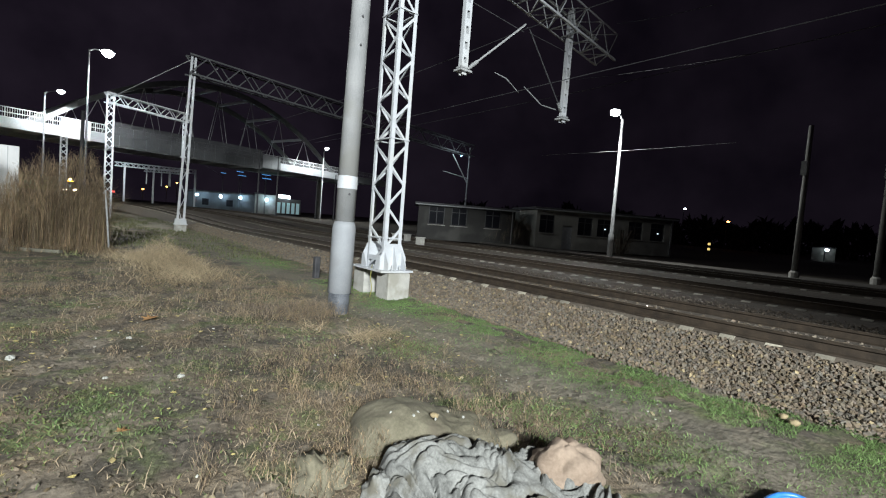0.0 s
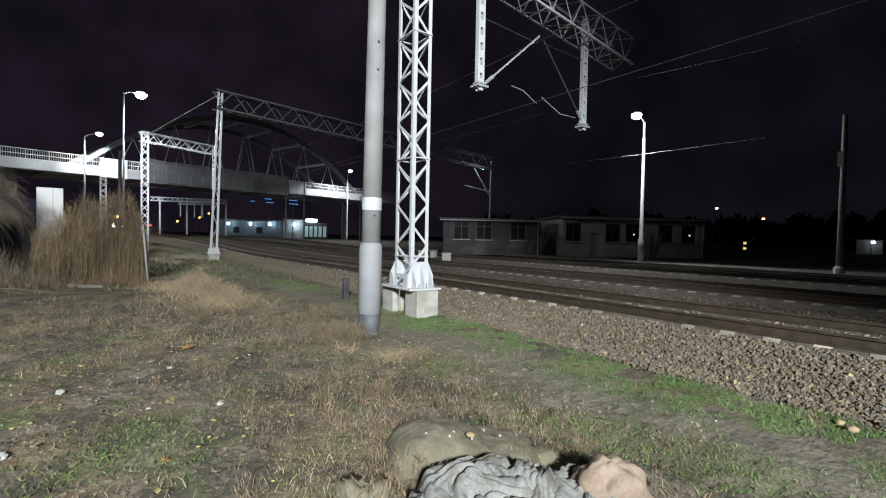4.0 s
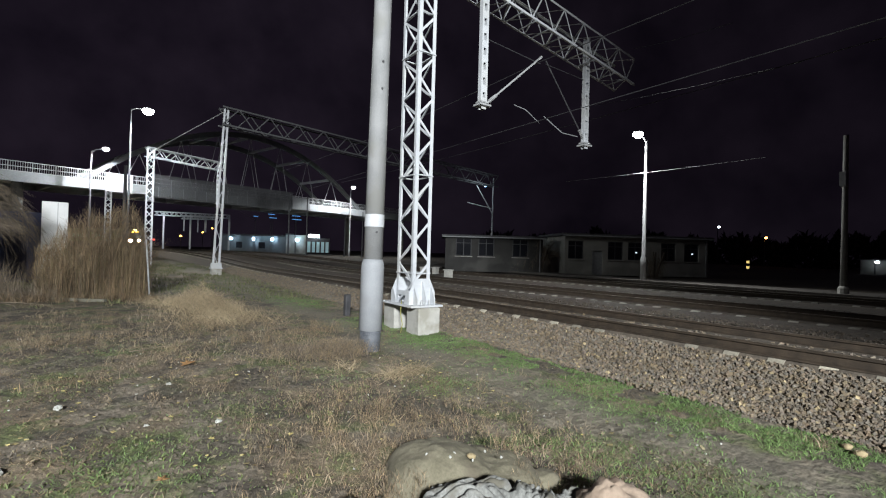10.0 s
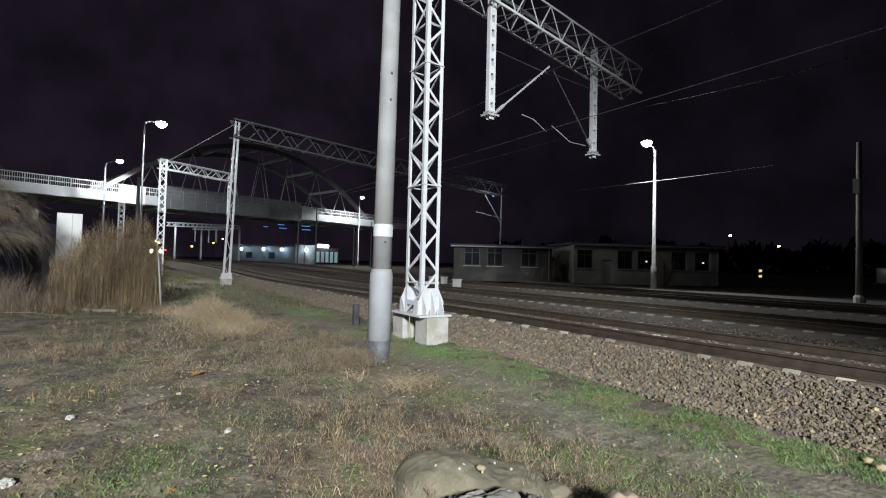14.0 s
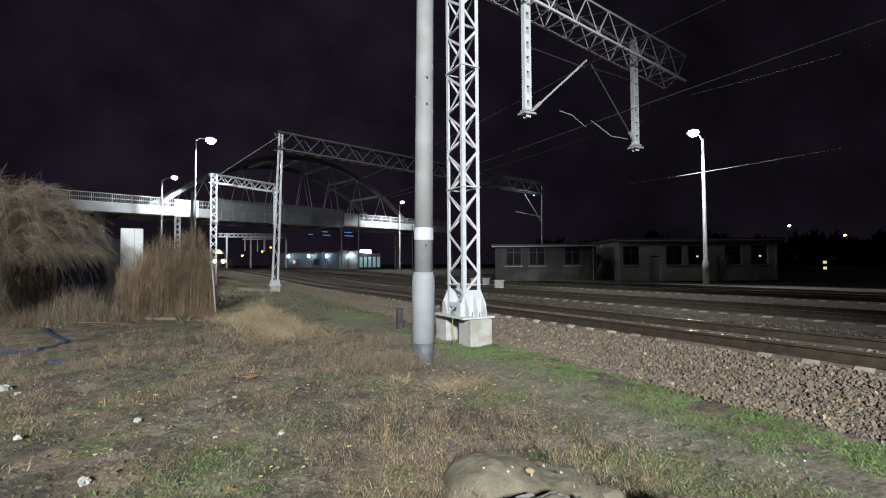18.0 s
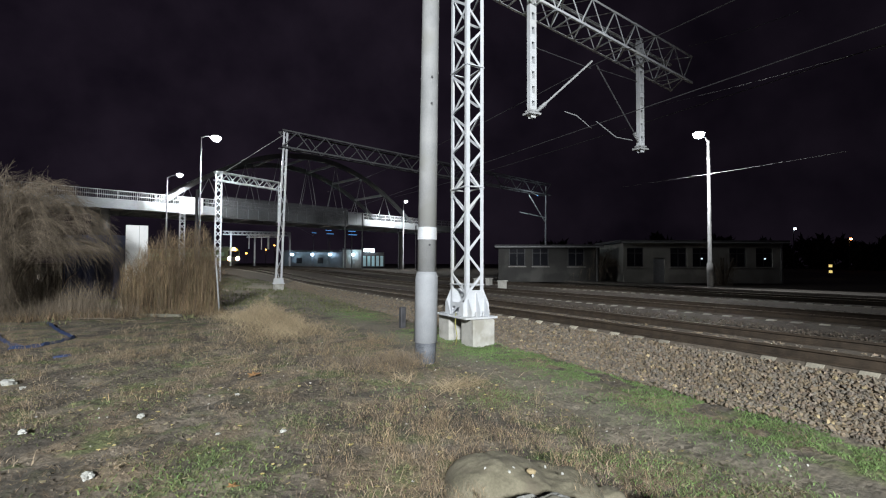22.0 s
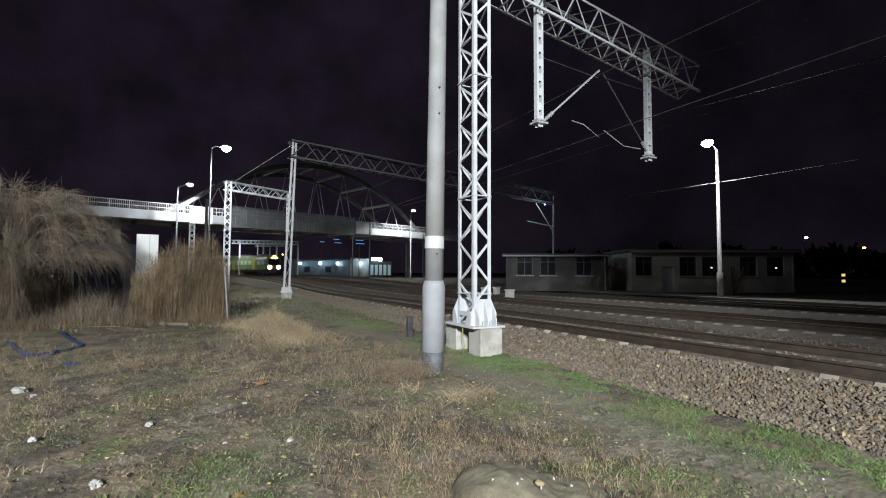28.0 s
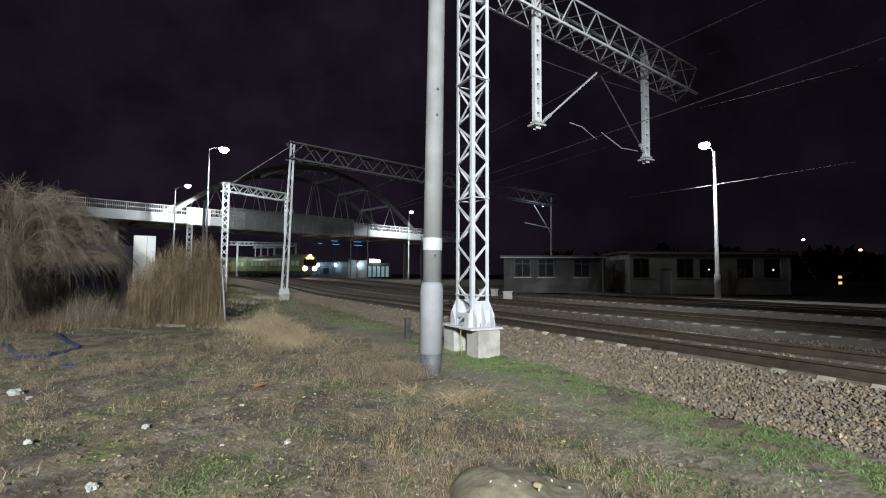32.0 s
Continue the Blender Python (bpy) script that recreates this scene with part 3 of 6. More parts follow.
def slim_post(t, x, y, z0, z1, lean, material, k=1.0):
    """Two channels that draw together upwards, laced."""
    for s in (-1, 1):
        g = Geo()
        g.bar((x - s * 0.19 * k, y - s * 0.05, z0), (x + lean - s * 0.11 * k, y - s * 0.05, z1), 0.12 * k, 0.12 * k, up=(0, 1, 0))
        part("post_channel", g, material, t)
    n = 12
    for i in range(n):
        a, b = z0 + (z1 - z0) * i / n, z0 + (z1 - z0) * (i + 1) / n
        s = 1 if i % 2 else -1
        g = Geo()
        g.bar((x - s * 0.15 * k + lean * i / n, y, a), (x + s * 0.15 * k + lean * (i + 1) / n, y, b), 0.05, 0.03)
        part("lacing_bar", g, material, t)
    g = Geo()
    g.box(x, y, z0, 0.75, 0.6, 0.06)
    g.prism([(x - 0.34, z0), (x + 0.34, z0), (x + 0.30, z0 + 0.35), (x - 0.30, z0 + 0.35)], 1, y - 0.16, y + 0.16)
    part("post_shoe", g, material, t)


def build_wide_gantry():
    t = thing("gantry", "wide grey lattice gantry spanning all the tracks", "gantry", group="catenary gantries")
    x0, y0, x1, y1 = 5.1, 33.7, 32.8, 38.4
    slim_post(t, x0, y0, 0.45, 11.1, 0.35, WHITE)
    slim_post(t, x1, y1, 0.45, 10.1, 0.1, WHITE, 0.55)
    lattice(t, (x0, y0, 10.5), (x1 + 0.4, y1, 9.75), 0.8, 1.25, 1.05, 0.1, 0.07, DIMBEAM, True, "beam_")
    for x, y, z in ((31.0, 38.1, 7.2),):
        g = Geo()
        g.tube([(x1, y1, z - 0.4), (x1 - 3.4, y1, z)], 0.05, 6)
        g.tube([(x1, y1, z - 0.9), (x1 - 2.2, y1, z + 1.9)], 0.05, 6)
        part("cantilever", g, GALV, t)
    # invented fixture for the fill light, hung from the beam
    part("added_lamp", Geo().box(30.2, 36.5, 8.72, 0.14, 0.12, 0.06, bev=0.02), BLUEGLOW, t, "small cold lamp added to light the beam end")
    part("lamp_bracket", Geo().tube([(30.2, 36.5, 8.75), (30.2, 37.7, 9.3)], 0.025, 6), GALV, t)
    for x, y in ((x0, y0), (x1, y1)):
        b = Geo()
        b.box(x, y, 0.08, 0.62, 0.62, 0.66, bev=0.03)
        solid("foundation_block", b, CONCRETE, "pale concrete foundation block under a gantry post", "foundation block", "foundation blocks")


def build_portal():
    t = thing("gantry", "bright white lattice half portal behind the reeds", "gantry", group="catenary gantries")
    lattice(t, (1.6, 42.2, 0.3), (1.6, 42.2, 9.35), 0.5, 0.6, 0.6, 0.09, 0.06, WHITE, True, "tower_")
    lattice(t, (1.3, 42.2, 9.0), (6.9, 44.5, 8.85), 0.55, 0.75, 0.6, 0.08, 0.055, WHITE, True, "beam_")
    drop_post(t, 6.7, 44.4, 5.6, 8.9, 0.2, WHITE)


build_gantry()
build_wide_gantry()
build_portal()


# ---- big pole, street lamps ----
def build_pole():
    t = thing("pole", "leaning grey steel pole with white band and dark foot", "pole")
    bx, by = 3.825, 7.86
    lean = Vector((0.012, 0.0, 1))

    def at(z):
        return Vector((bx, by, 0)) + lean * z
    g = Geo()
    g.tube([at(-0.3), at(0.2), at(0.38)], [0.19, 0.19, 0.192], 24)
    part("foot_coat", g, BITUMEN, t, "dark worn bitumen foot", True)
    g = Geo()
    g.tube([at(0.38), at(0.39), at(1.55), at(1.62), at(1.70)], [0.19, 0.213, 0.212, 0.205, 0.178], 28)
    part("sleeve", g, SLEEVE, t, "wider grey lower sleeve", True)
    g = Geo()
    g.tube([at(1.69), at(4.5), at(10.5)], [0.178, 0.168, 0.15], 28)
    part("shaft", g, POLE, t, "", True)
    g = Geo()
    g.tube([at(2.30), at(2.53)], [0.182, 0.181], 28, caps=False)
    part("painted_band", g, WHITE, t, "white painted ring", True)
    for z in (2.2, 4.85, 5.35):
        g = Geo()
        p = at(z) + Vector((-0.035, -0.172, 0))
        g.tube([p, p + Vector((-0.004, -0.02, 0))], 0.02, 8)
        part("bolt", g, DARKSTEEL, t)


def street_lamp(base, top_z, head, label, r=0.09, thick=None):
    t = thing("street_lamp", label, "street lamp", group="street lamps")
    b = Vector(base)
    tz = Vector((b.x, b.y, top_z))
    g = Geo()
    g.tube([b, b + Vector((0, 0, 1.6)), b + Vector((0, 0, 1.7)), tz], [r * 1.5, r * 1.5, r, r * 0.65], 12)
    part("post", g, GALV if not thick else thick, t, "", True)
    g = Geo()
    h = Vector(head)
    g.tube([tz - Vector((0, 0, 0.1)), tz + (h - tz) * 0.3 + Vector((0, 0, 0.05)), h], [r * 0.65, 0.035, 0.03], 8)
    part("arm", g, GALV, t)
    d = (h - tz)
    rz = math.atan2(d.y, d.x)
    g = Geo()
    g.box(h.x, h.y, h.z + 0.09, 0.5, 0.4, 0.12, rz, bev=0.05)
    part("lamp_housing", g, GREYSTEEL, t)
    # bowl wider than a real one; its size stands for the glare
    g = Geo()
    n, m = 16, 6
    for i in range(m + 1):
        th = math.pi / 2 + math.pi / 2 * i / m
        for j in range(n):
            a = 2 * math.pi * j / n
            px, py = 0.34 * math.sin(th) * math.cos(a), 0.34 * math.sin(th) * math.sin(a)
            g.v.append((h.x + px * math.cos(rz) - py * math.sin(rz), h.y + px * math.sin(rz) + py * math.cos(rz), h.z - 0.0 + 0.32 * math.cos(th)))
    g.f = [(i * n + j, (i + 1) * n + j, (i + 1) * n + (j + 1) % n, i * n + (j + 1) % n) for i in range(m) for j in range(n)]
    part("diffuser", g, LAMPGLOW, t, "glowing white diffuser widened for glare")


build_pole()
street_lamp((0.23, 36.7, 0.1), 10.75, (1.15, 36.2, 10.7), "tall grey street lamp glowing white above reeds", 0.07, DARKSTEEL)
street_lamp((-3.2, 66.3, 0.3), 12.4, (-1.85, 65.6, 12.75), "tall street lamp glowing white by the bridge", 0.11, DARKSTEEL)
street_lamp((28.75, 18.0, 0.3), 9.75, (28.2, 18.25, 10.2), "pale platform lamp post glowing white", 0.12)
street_lamp((33.4, 78.0, 0.6), 12.6, (32.4, 74.6, 12.8), "slim lamp glowing white before the bridge")


# ---- platform, houses ----
PLATFORM = mat("platform_asphalt", (0.055, 0.05, 0.045), (0.11, 0.10, 0.09), 0.9, scale=2, fine=50, bump=0.3)


def build_platform():
    g = Geo()
    g.box(30.2, 20, -0.08, 3.8, 66, 0.9)
    p = solid("platform", g, PLATFORM, "low dark asphalt platform with pale kerb", "platform", kind="structure")
    kerb = Geo()
    kerb.box(0, 0, 0, 0.34, 0.98, 0.14, bev=0.015)
    me = kerb.mesh("kerb_stone", PLATFORM)
    for i in range(66):
        k = new("kerb_stone", me)
        k.parent = p
        k.location = (28.16 + random.uniform(-0.012, 0.012), -12.5 + i, 0.35 + random.uniform(-0.01, 0.01))


def build_house(a, b, z0, z1, depth, windows, door, label, plaster=HOUSEWALL):
    """A low flat-roofed house whose front runs from a to b."""
    a, b = Vector((*a, 0)), Vector((*b, 0))
    L = (b - a).length
    t = thing("house", label, "house", (a.x, a.y, z0), math.atan2(b.y - a.y, b.x - a.x), "low houses")
    h = z1 - z0
    cuts = sorted([(w, 1.4, 1.35, 2.95) for w in windows] + ([(door, 0.95, 0.0, 2.1)] if door else []))
    x = 0.0
    for c, w, lo, hi in cuts:
        part("front_wall", Geo().box((x + c - w / 2) / 2, 0.15, h / 2, c - w / 2 - x, 0.3, h), plaster, t)
        part("lintel", Geo().box(c, 0.15, (hi + h) / 2, w, 0.3, h - hi), plaster, t)
        if lo:
            part("window_breast", Geo().box(c, 0.15, lo / 2, w, 0.3, lo), plaster, t)
        x = c + w / 2
    part("front_wall", Geo().box((x + L) / 2, 0.15, h / 2, L - x, 0.3, h), plaster, t)
    for xx in (0.15, L - 0.15):
        g = Geo()
        g.box(xx, depth / 2 + 0.15, h / 2, 0.3, depth - 0.3, h)
        part("side_wall", g, plaster, t)
    g = Geo()
    g.box(L / 2, depth - 0.15, h / 2, L - 0.6, 0.3, h)
    part("back_wall", g, plaster, t)
    g = Geo()
    g.box(L / 2, depth / 2, h + 0.12, L + 0.7, depth + 0.8, 0.2, bev=0.03)
    roof = part("roof", g, ROOF, t, "flat dark felt roof")
    g = Geo()
    g.tube([(-0.3, -0.42, h + 0.02), (L + 0.3, -0.42, h + 0.02)], 0.06, 6)
    part("gutter", g, GREYSTEEL, roof)
    g = Geo()
    g.tube([(L - 0.2, -0.1, h), (L - 0.2, -0.06, 0.1)], 0.05, 6)
    part("downpipe", g, GREYSTEEL, t)
    for c in windows:
        g = Geo()
        g.box(c, 0.17, 2.15, 1.36, 0.012, 1.56)
        w = part("window", g, DARKGLASS, t, "dark window pane in a wooden frame")
        for s in (-1, 0, 1):
            part("frame_bar", Geo().box(c + s * 0.655, 0.14, 2.15, 0.06, 0.05, 1.56), DARKSTEEL, w)
        for z in (1.4, 2.5, 2.9):
            part("frame_bar", Geo().box(c, 0.142, z, 1.25, 0.044, 0.05), DARKSTEEL, w)
        g = Geo()
        g.box(c, -0.04, 1.31, 1.55, 0.14, 0.05)
        part("sill", g, CONCRETE, w)
    for c in (windows[2:5:2] if len(windows) > 4 else ()):
        part("lit_bulb", Geo().box(c + 0.12, 0.12, 2.05, 0.14, 0.03, 0.11), glow("bulb_glow", (0.7, 0.85, 1.0), 1.2), t, "small bright lamp behind the glass")
    if door:
        g = Geo()
        g.box(door, 0.13, 1.02, 0.93, 0.06, 2.0)
        d = part("door", g, GREYSTEEL, t, "closed grey door")
        g = Geo()
        g.tube([(door + 0.35, 0.06, 1.0), (door + 0.35, 0.06, 1.1)], 0.02, 6)
        part("handle", g, GALV, d)
    return t


build_platform()
build_house((31.5, 27.1), (43.1, 20.77), 0.3, 3.65, 6, (1.0, 4.6, 6.45, 9.5, 11.7), 2.95, "low cream plastered house with flat roof in the dark")
build_house((23.4, 33.54), (30.4, 28.7), 0.3, 3.3, 6, (1.6, 3.6, 6.6), None, "low grey plastered outbuilding with flat roof, dimness put into its wall colour", SHADEDPLASTER)


# ---- bridge ----
def build_bridge():
    t = thing("road_bridge", "pale tied-arch road bridge across the tracks", "bridge")
    A = Vector((-6.4, 68.0, 0))
    u = Vector((38.8, 11.1, 0)).normalized()
    n = Vector((-u.y, u.x, 0))

    def at(s, w, z):
        return A + u * s + n * w + Vector((0, 0, z))
    W, zb = 10.0, 8.3
    s0, s1 = -75.0, 58.0
    for w in (0, W):
        g = Geo()
        g.bar(at(s0, w, zb + 0.55), at(s1, w, zb + 0.55), 0.5, 1.1)
        part("girder", g, BRIDGEWALL, t, "pale painted edge girder")
    g = Geo()
    g.bar(at(s0, W / 2, zb + 0.75), at(s1, W / 2, zb + 0.75), W - 0.6, 0.3)
    part("deck", g, CONCRETE, t)
    for s in range(-70, 57, 5):
        g = Geo()
        g.bar(at(s, 0.3, zb + 0.3), at(s, W - 0.3, zb + 0.3), 0.3, 0.55)
        part("cross_beam", g, GREYSTEEL, t)
    for w in (0.1, W - 0.1):
        g = Geo()
        for z in (1.15, 1.65, 2.2):
            g.bar(at(s0, w, zb + z), at(s1, w, zb + z), 0.07)
        part("railing", g, GALV, t)
        for s in range(-74, 58, 2):
            g = Geo()
            g.bar(at(s, w, zb + 1.1), at(s, w, zb + 2.2), 0.08)
            part("railing_post", g, GALV, t)
    bars = Geo()
    s = -40.0
    while s < 58:
        bars.bar(at(s, 0.1, zb + 1.15), at(s, 0.1, zb + 2.18), 0.03)
        s += 0.2
    tagged(part("railing_bars", bars, GALV, t), kind="stuff")
    # protective screens over the electrified tracks
    for i in range(14):
        s = 8.9 + i * 1.5
        g = Geo()
        g.bar(at(s, -0.33, zb + 1.2), at(s + 1.46, -0.33, zb + 1.2), 0.05, 3.0)
        part("screen_panel", g, SCREEN, t)
    for i in range(6):
        s = 29.95 + i * 1.62
        g = Geo()
        g.bar(at(s, -0.33, zb + (1.05 if i < 2 else 0.6)), at(s + 1.58, -0.33, zb + (1.05 if i < 2 else 0.6)), 0.05, 1.9 if i < 2 else 1.1)
        part("pale_panel", g, BRIDGEWALL if i < 2 else WHITE, t, "lit pale parapet panel")
    # arches
    NODES = (8.2, 13.1, 18.0, 22.9, 27.8, 32.8, 37.8)
    mid, half = 23.4, 21.0

    def arch(s):
        return zb + 0.9 + 9.4 * (1 - ((s - mid) / half) ** 2)
    arches = []
    for w in (0.2, W - 0.2):
        g = Geo()
        N = 36
        pts = [mid - half + 2 * half * i / N for i in range(N + 1)]
        for p in pts:
            g.v += [tuple(at(p, w + a, arch(p) + b)) for a, b in ((-0.27, -0.36), (0.27, -0.36), (0.27, 0.36), (-0.27, 0.36))]
        for i in range(N):
            g.f += [(4 * i + j, 4 * i + (j + 1) % 4, 4 * i + 4 + (j + 1) % 4, 4 * i + 4 + j) for j in range(4)]
        part("arch", g, ARCHPAINT, t, "grey steel arch rib")
        for node in NODES:
            for lean in (-1.7, 1.7):
                h = Geo()
                h.bar(at(node, w, arch(node) - 0.3), at(node + lean, w, zb + 1), 0.06)
                part("hanger", h, GALV, t)
    for s in NODES:
        g = Geo()
        g.bar(at(s, 0.2, arch(s)), at(s, W - 0.2, arch(s)), 0.35)
        part("arch_strut", g, WHITE, t, "pale cross strut")
    g = Geo()
    g.bar(at(4.6, -0.35, zb + 1.0), at(7.4, -0.35, zb + 1.0), 0.08, 2.2)
    part("white_panel", g, WHITE, t, "bright white panel on the bridge edge")
    for s in (-3.0, 48.5, 57.0, -28.0):
        for w in (1.5, W - 1.5):
            g = Geo()
            c = at(s, w, 0)
            g.tube([(c.x, c.y, -0.3), (c.x, c.y, zb + 0.1)], 0.5, 14)
            part("pier", g, PIERGREY, t, "round concrete pier")


build_bridge()


# ---- train ----
TRAINYELLOW = mat("train_yellow_paint", (0.42, 0.40, 0.10), (0.50, 0.48, 0.14), 0.4, scale=1, fine=20, bump=0.05)
TRAINCREAM = mat("train_pale_paint", (0.15, 0.172, 0.095), (0.22, 0.245, 0.145), 0.4, scale=1, fine=20, bump=0.05)
TRAINGREEN = mat("train_green_paint", (0.20, 0.28, 0.10), (0.26, 0.34, 0.13), 0.4, scale=1, fine=20, bump=0.05)
TRAINGREY = mat("train_grey_frame", (0.06, 0.06, 0.065), (0.10, 0.10, 0.105), 0.6, scale=1, fine=20, bump=0.1)
HEADLIGHT = glow("headlight_glow", (1.0, 0.80, 0.60), 160)
# orange glow for the halo round the headlights, not a lamp part
HALORING = glow("halo_ring_glow", (1.0, 0.45, 0.2), 2.6)
TOPLIGHT = glow("top_light_glow", (1.0, 0.62, 0.22), 40)
DISPLAY = glow("display_glow", (1.0, 0.55, 0.06), 12)
WINLIT = glow("lit_train_window", (0.35, 0.5, 0.35), 0.05)


def car_body(t, L, nose, colour):
    """A railcar along local y, its front at y=0; the rail top is z=0."""
    sec = [(-1.4, 0.95), (1.4, 0.95), (1.44, 1.4), (1.44, 2.9), (1.36, 3.35), (1.0, 3.72), (0.0, 3.85), (-1.0, 3.72), (-1.36, 3.35), (-1.44, 2.9), (-1.44, 1.4)]
    g = Geo()
    stations = [(0.0, 0.93, 0.0), (0.35, 1.0, 0.0), (L, 1.0, 0.0)] if nose else [(0.0, 1.0, 0), (L, 1.0, 0)]
    k = len(sec)
    for y, s, _ in stations:
        g.v += [(a * s, y, 0.95 + (b - 0.95) * (s if y == 0 else 1)) for a, b in sec]
    for i in range(len(stations) - 1):
        g.f += [(i * k + j, i * k + (j + 1) % k, (i + 1) * k + (j + 1) % k, (i + 1) * k + j) for j in range(k)]
    g.f += [tuple(range(k - 1, -1, -1)), tuple(range(len(stations) * k - k, len(stations) * k))]
    body = part("body", g, colour, t, "pale yellow and cream car body")
    for side in (-1, 1):
        g = Geo()
        g.box(side * 1.446, L / 2, 1.3, 0.02, L - 1.0, 0.55)
        part("side_stripe", g, TRAINGREEN, body, "green stripe")
        y = 1.6
        i = 0
        while y < L - 1.2:
            if i % 5 == 2:
                g = Geo()
                g.box(side * 1.45, y + 0.3, 1.95, 0.03, 1.25, 2.0)
                part("door", g, TRAINYELLOW, body, "yellow sliding door")
                y += 1.7
            else:
                g = Geo()
                g.box(side * 1.45, y, 2.35, 0.025, 1.05, 0.8)
                part("window", g, WINLIT, body, "dimly lit window")
                y += 1.5
            i += 1
    g = Geo()
    g.box(0, L / 2, 0.78, 2.3, L - 0.6, 0.4)
    part("underframe", g, TRAINGREY, t)
    for y in (2.6, L - 2.6):
        for dy in (-1.25, 1.25):
            for s in (-1, 1):
                w = Geo()
                w.tube([(s * 0.69, y + dy, 0.46), (s * 0.82, y + dy, 0.46)], 0.46, 16)
                part("wheel", w, TRAINGREY, t)
        g = Geo()
        g.box(0, y, 0.55, 2.1, 3.4, 0.3)
        part("bogie_frame", g, TRAINGREY, t)
    for y in (4.0, L / 2, L - 4.0):
        part("roof_box", Geo().box(0, y, 3.95, 1.4, 2.2, 0.25, bev=0.05), TRAINGREY, t)
    return body


def cab_face(t):
    g = Geo()
    g.box(0, -0.03, 2.45, 2.4, 0.08, 1.3, bev=0.02)
    part("windscreen", g, DARKGLASS, t, "dark windscreen")
    g = Geo()
    g.box(0, -0.02, 1.35, 2.45, 0.06, 0.7)
    part("cab_apron", g, TRAINGREY, t, "dark cab front")
    # halo modelled as an orange ring; headlight discs enlarged for glare
    for s in (-0.95, 0.95):
        part("halo_ring", Geo().tube([(s, -0.06, 1.45), (s, -0.02, 1.45)], 0.46, 16), HALORING, t, "glowing orange ring drawn for the headlight halo")
        g = Geo()
        g.tube([(s, -0.12, 1.45), (s, -0.02, 1.45)], 0.31, 16)
        part("headlight", g, HEADLIGHT, t, "glowing warm headlight")
    g = Geo()
    g.tube([(0, -0.12, 3.52), (0, -0.02, 3.52)], 0.27, 16)
    part("headlight", g, TOPLIGHT, t, "glowing amber top headlight")
    g = Geo()
    g.box(0, -0.1, 3.22, 1.3, 0.05, 0.24)
    part("destination_display", g, DISPLAY, t, "glowing amber display")
    for s in (-0.85, 0.85):
        g = Geo()
        g.tube([(s, -0.5, 1.02), (s, 0, 1.02)], [0.2, 0.07], 10)
        part("buffer", g, TRAINGREY, t)


CARS = []
for i, (L, colour) in enumerate(((20.7, TRAINCREAM), (20.7, TRAINCREAM), (20.7, TRAINCREAM))):
    car = thing("train_car", ("yellow and cream electric railcar with lit headlights" if i == 0 else "pale cream electric railcar with dim windows"), "train car", group="train cars")
    car_body(car, L, i == 0, colour)
    if i == 0:
        cab_face(car)
    CARS.append((car, i * 21.2, L))


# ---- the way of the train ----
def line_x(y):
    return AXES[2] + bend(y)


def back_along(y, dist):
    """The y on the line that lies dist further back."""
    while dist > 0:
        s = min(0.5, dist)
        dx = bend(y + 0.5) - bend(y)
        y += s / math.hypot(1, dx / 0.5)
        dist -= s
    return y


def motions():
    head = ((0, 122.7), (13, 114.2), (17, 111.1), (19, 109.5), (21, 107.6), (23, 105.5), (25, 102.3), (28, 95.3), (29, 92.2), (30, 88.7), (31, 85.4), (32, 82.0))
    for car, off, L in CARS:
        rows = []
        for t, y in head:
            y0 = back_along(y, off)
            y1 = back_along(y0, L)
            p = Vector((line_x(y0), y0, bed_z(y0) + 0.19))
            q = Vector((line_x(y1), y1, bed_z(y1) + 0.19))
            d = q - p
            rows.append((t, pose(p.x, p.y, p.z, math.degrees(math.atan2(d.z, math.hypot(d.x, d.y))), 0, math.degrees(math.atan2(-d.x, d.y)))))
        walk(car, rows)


# ---- plants and ground cover ----
DRY = mat("dry_grass", (0.17, 0.133, 0.09), (0.32, 0.255, 0.175), 0.9, scale=1.2, fine=9, bump=0, island=True)
STRAW = mat("straw", (0.28, 0.22, 0.137), (0.46, 0.37, 0.24), 0.9, scale=1.2, fine=9, bump=0, island=True)
BLADEHUES = ((1.0, 1.0, 1.0), (1.45, 1.36, 1.15), (0.42, 0.40, 0.38), (1.15, 1.0, 0.86), (0.8, 0.86, 0.66), (0.6, 0.54, 0.49))
WEED = mat("brown_weeds", (0.148, 0.117, 0.083), (0.285, 0.228, 0.163), 0.95, scale=1.2, fine=9, bump=0, island=True, hues=BLADEHUES)
LITTERGRASS = mat("flattened_litter", (0.138, 0.109, 0.076), (0.31, 0.248, 0.172), 0.95, scale=0.7, fine=5, bump=0, island=True, hues=BLADEHUES)
GREEN = mat("green_grass", (0.080, 0.132, 0.040), (0.165, 0.255, 0.085), 0.85, scale=1.2, fine=9, bump=0, island=True)
DULLGREEN = mat("dull_green_grass", (0.075, 0.085, 0.035), (0.15, 0.155, 0.07), 0.9, scale=1.2, fine=9, bump=0, island=True)
DARKSTALK = mat("dark_stalk", (0.05, 0.04, 0.03), (0.12, 0.096, 0.07), 0.95, scale=1.2, fine=9, bump=0, island=True)
REED = mat("dry_reed", (0.105, 0.081, 0.056), (0.275, 0.212, 0.146), 0.9, scale=0.8, fine=5, bump=0, island=True, hues=BLADEHUES)
TWIG = mat("bare_twig", (0.085, 0.068, 0.05), (0.235, 0.19, 0.142), 0.9, scale=1, fine=8, bump=0, island=True)
WOODS = mat("dark_woods", (0.012, 0.013, 0.012), (0.03, 0.03, 0.026), 0.95, scale=0.4, fine=3, bump=0, island=True)
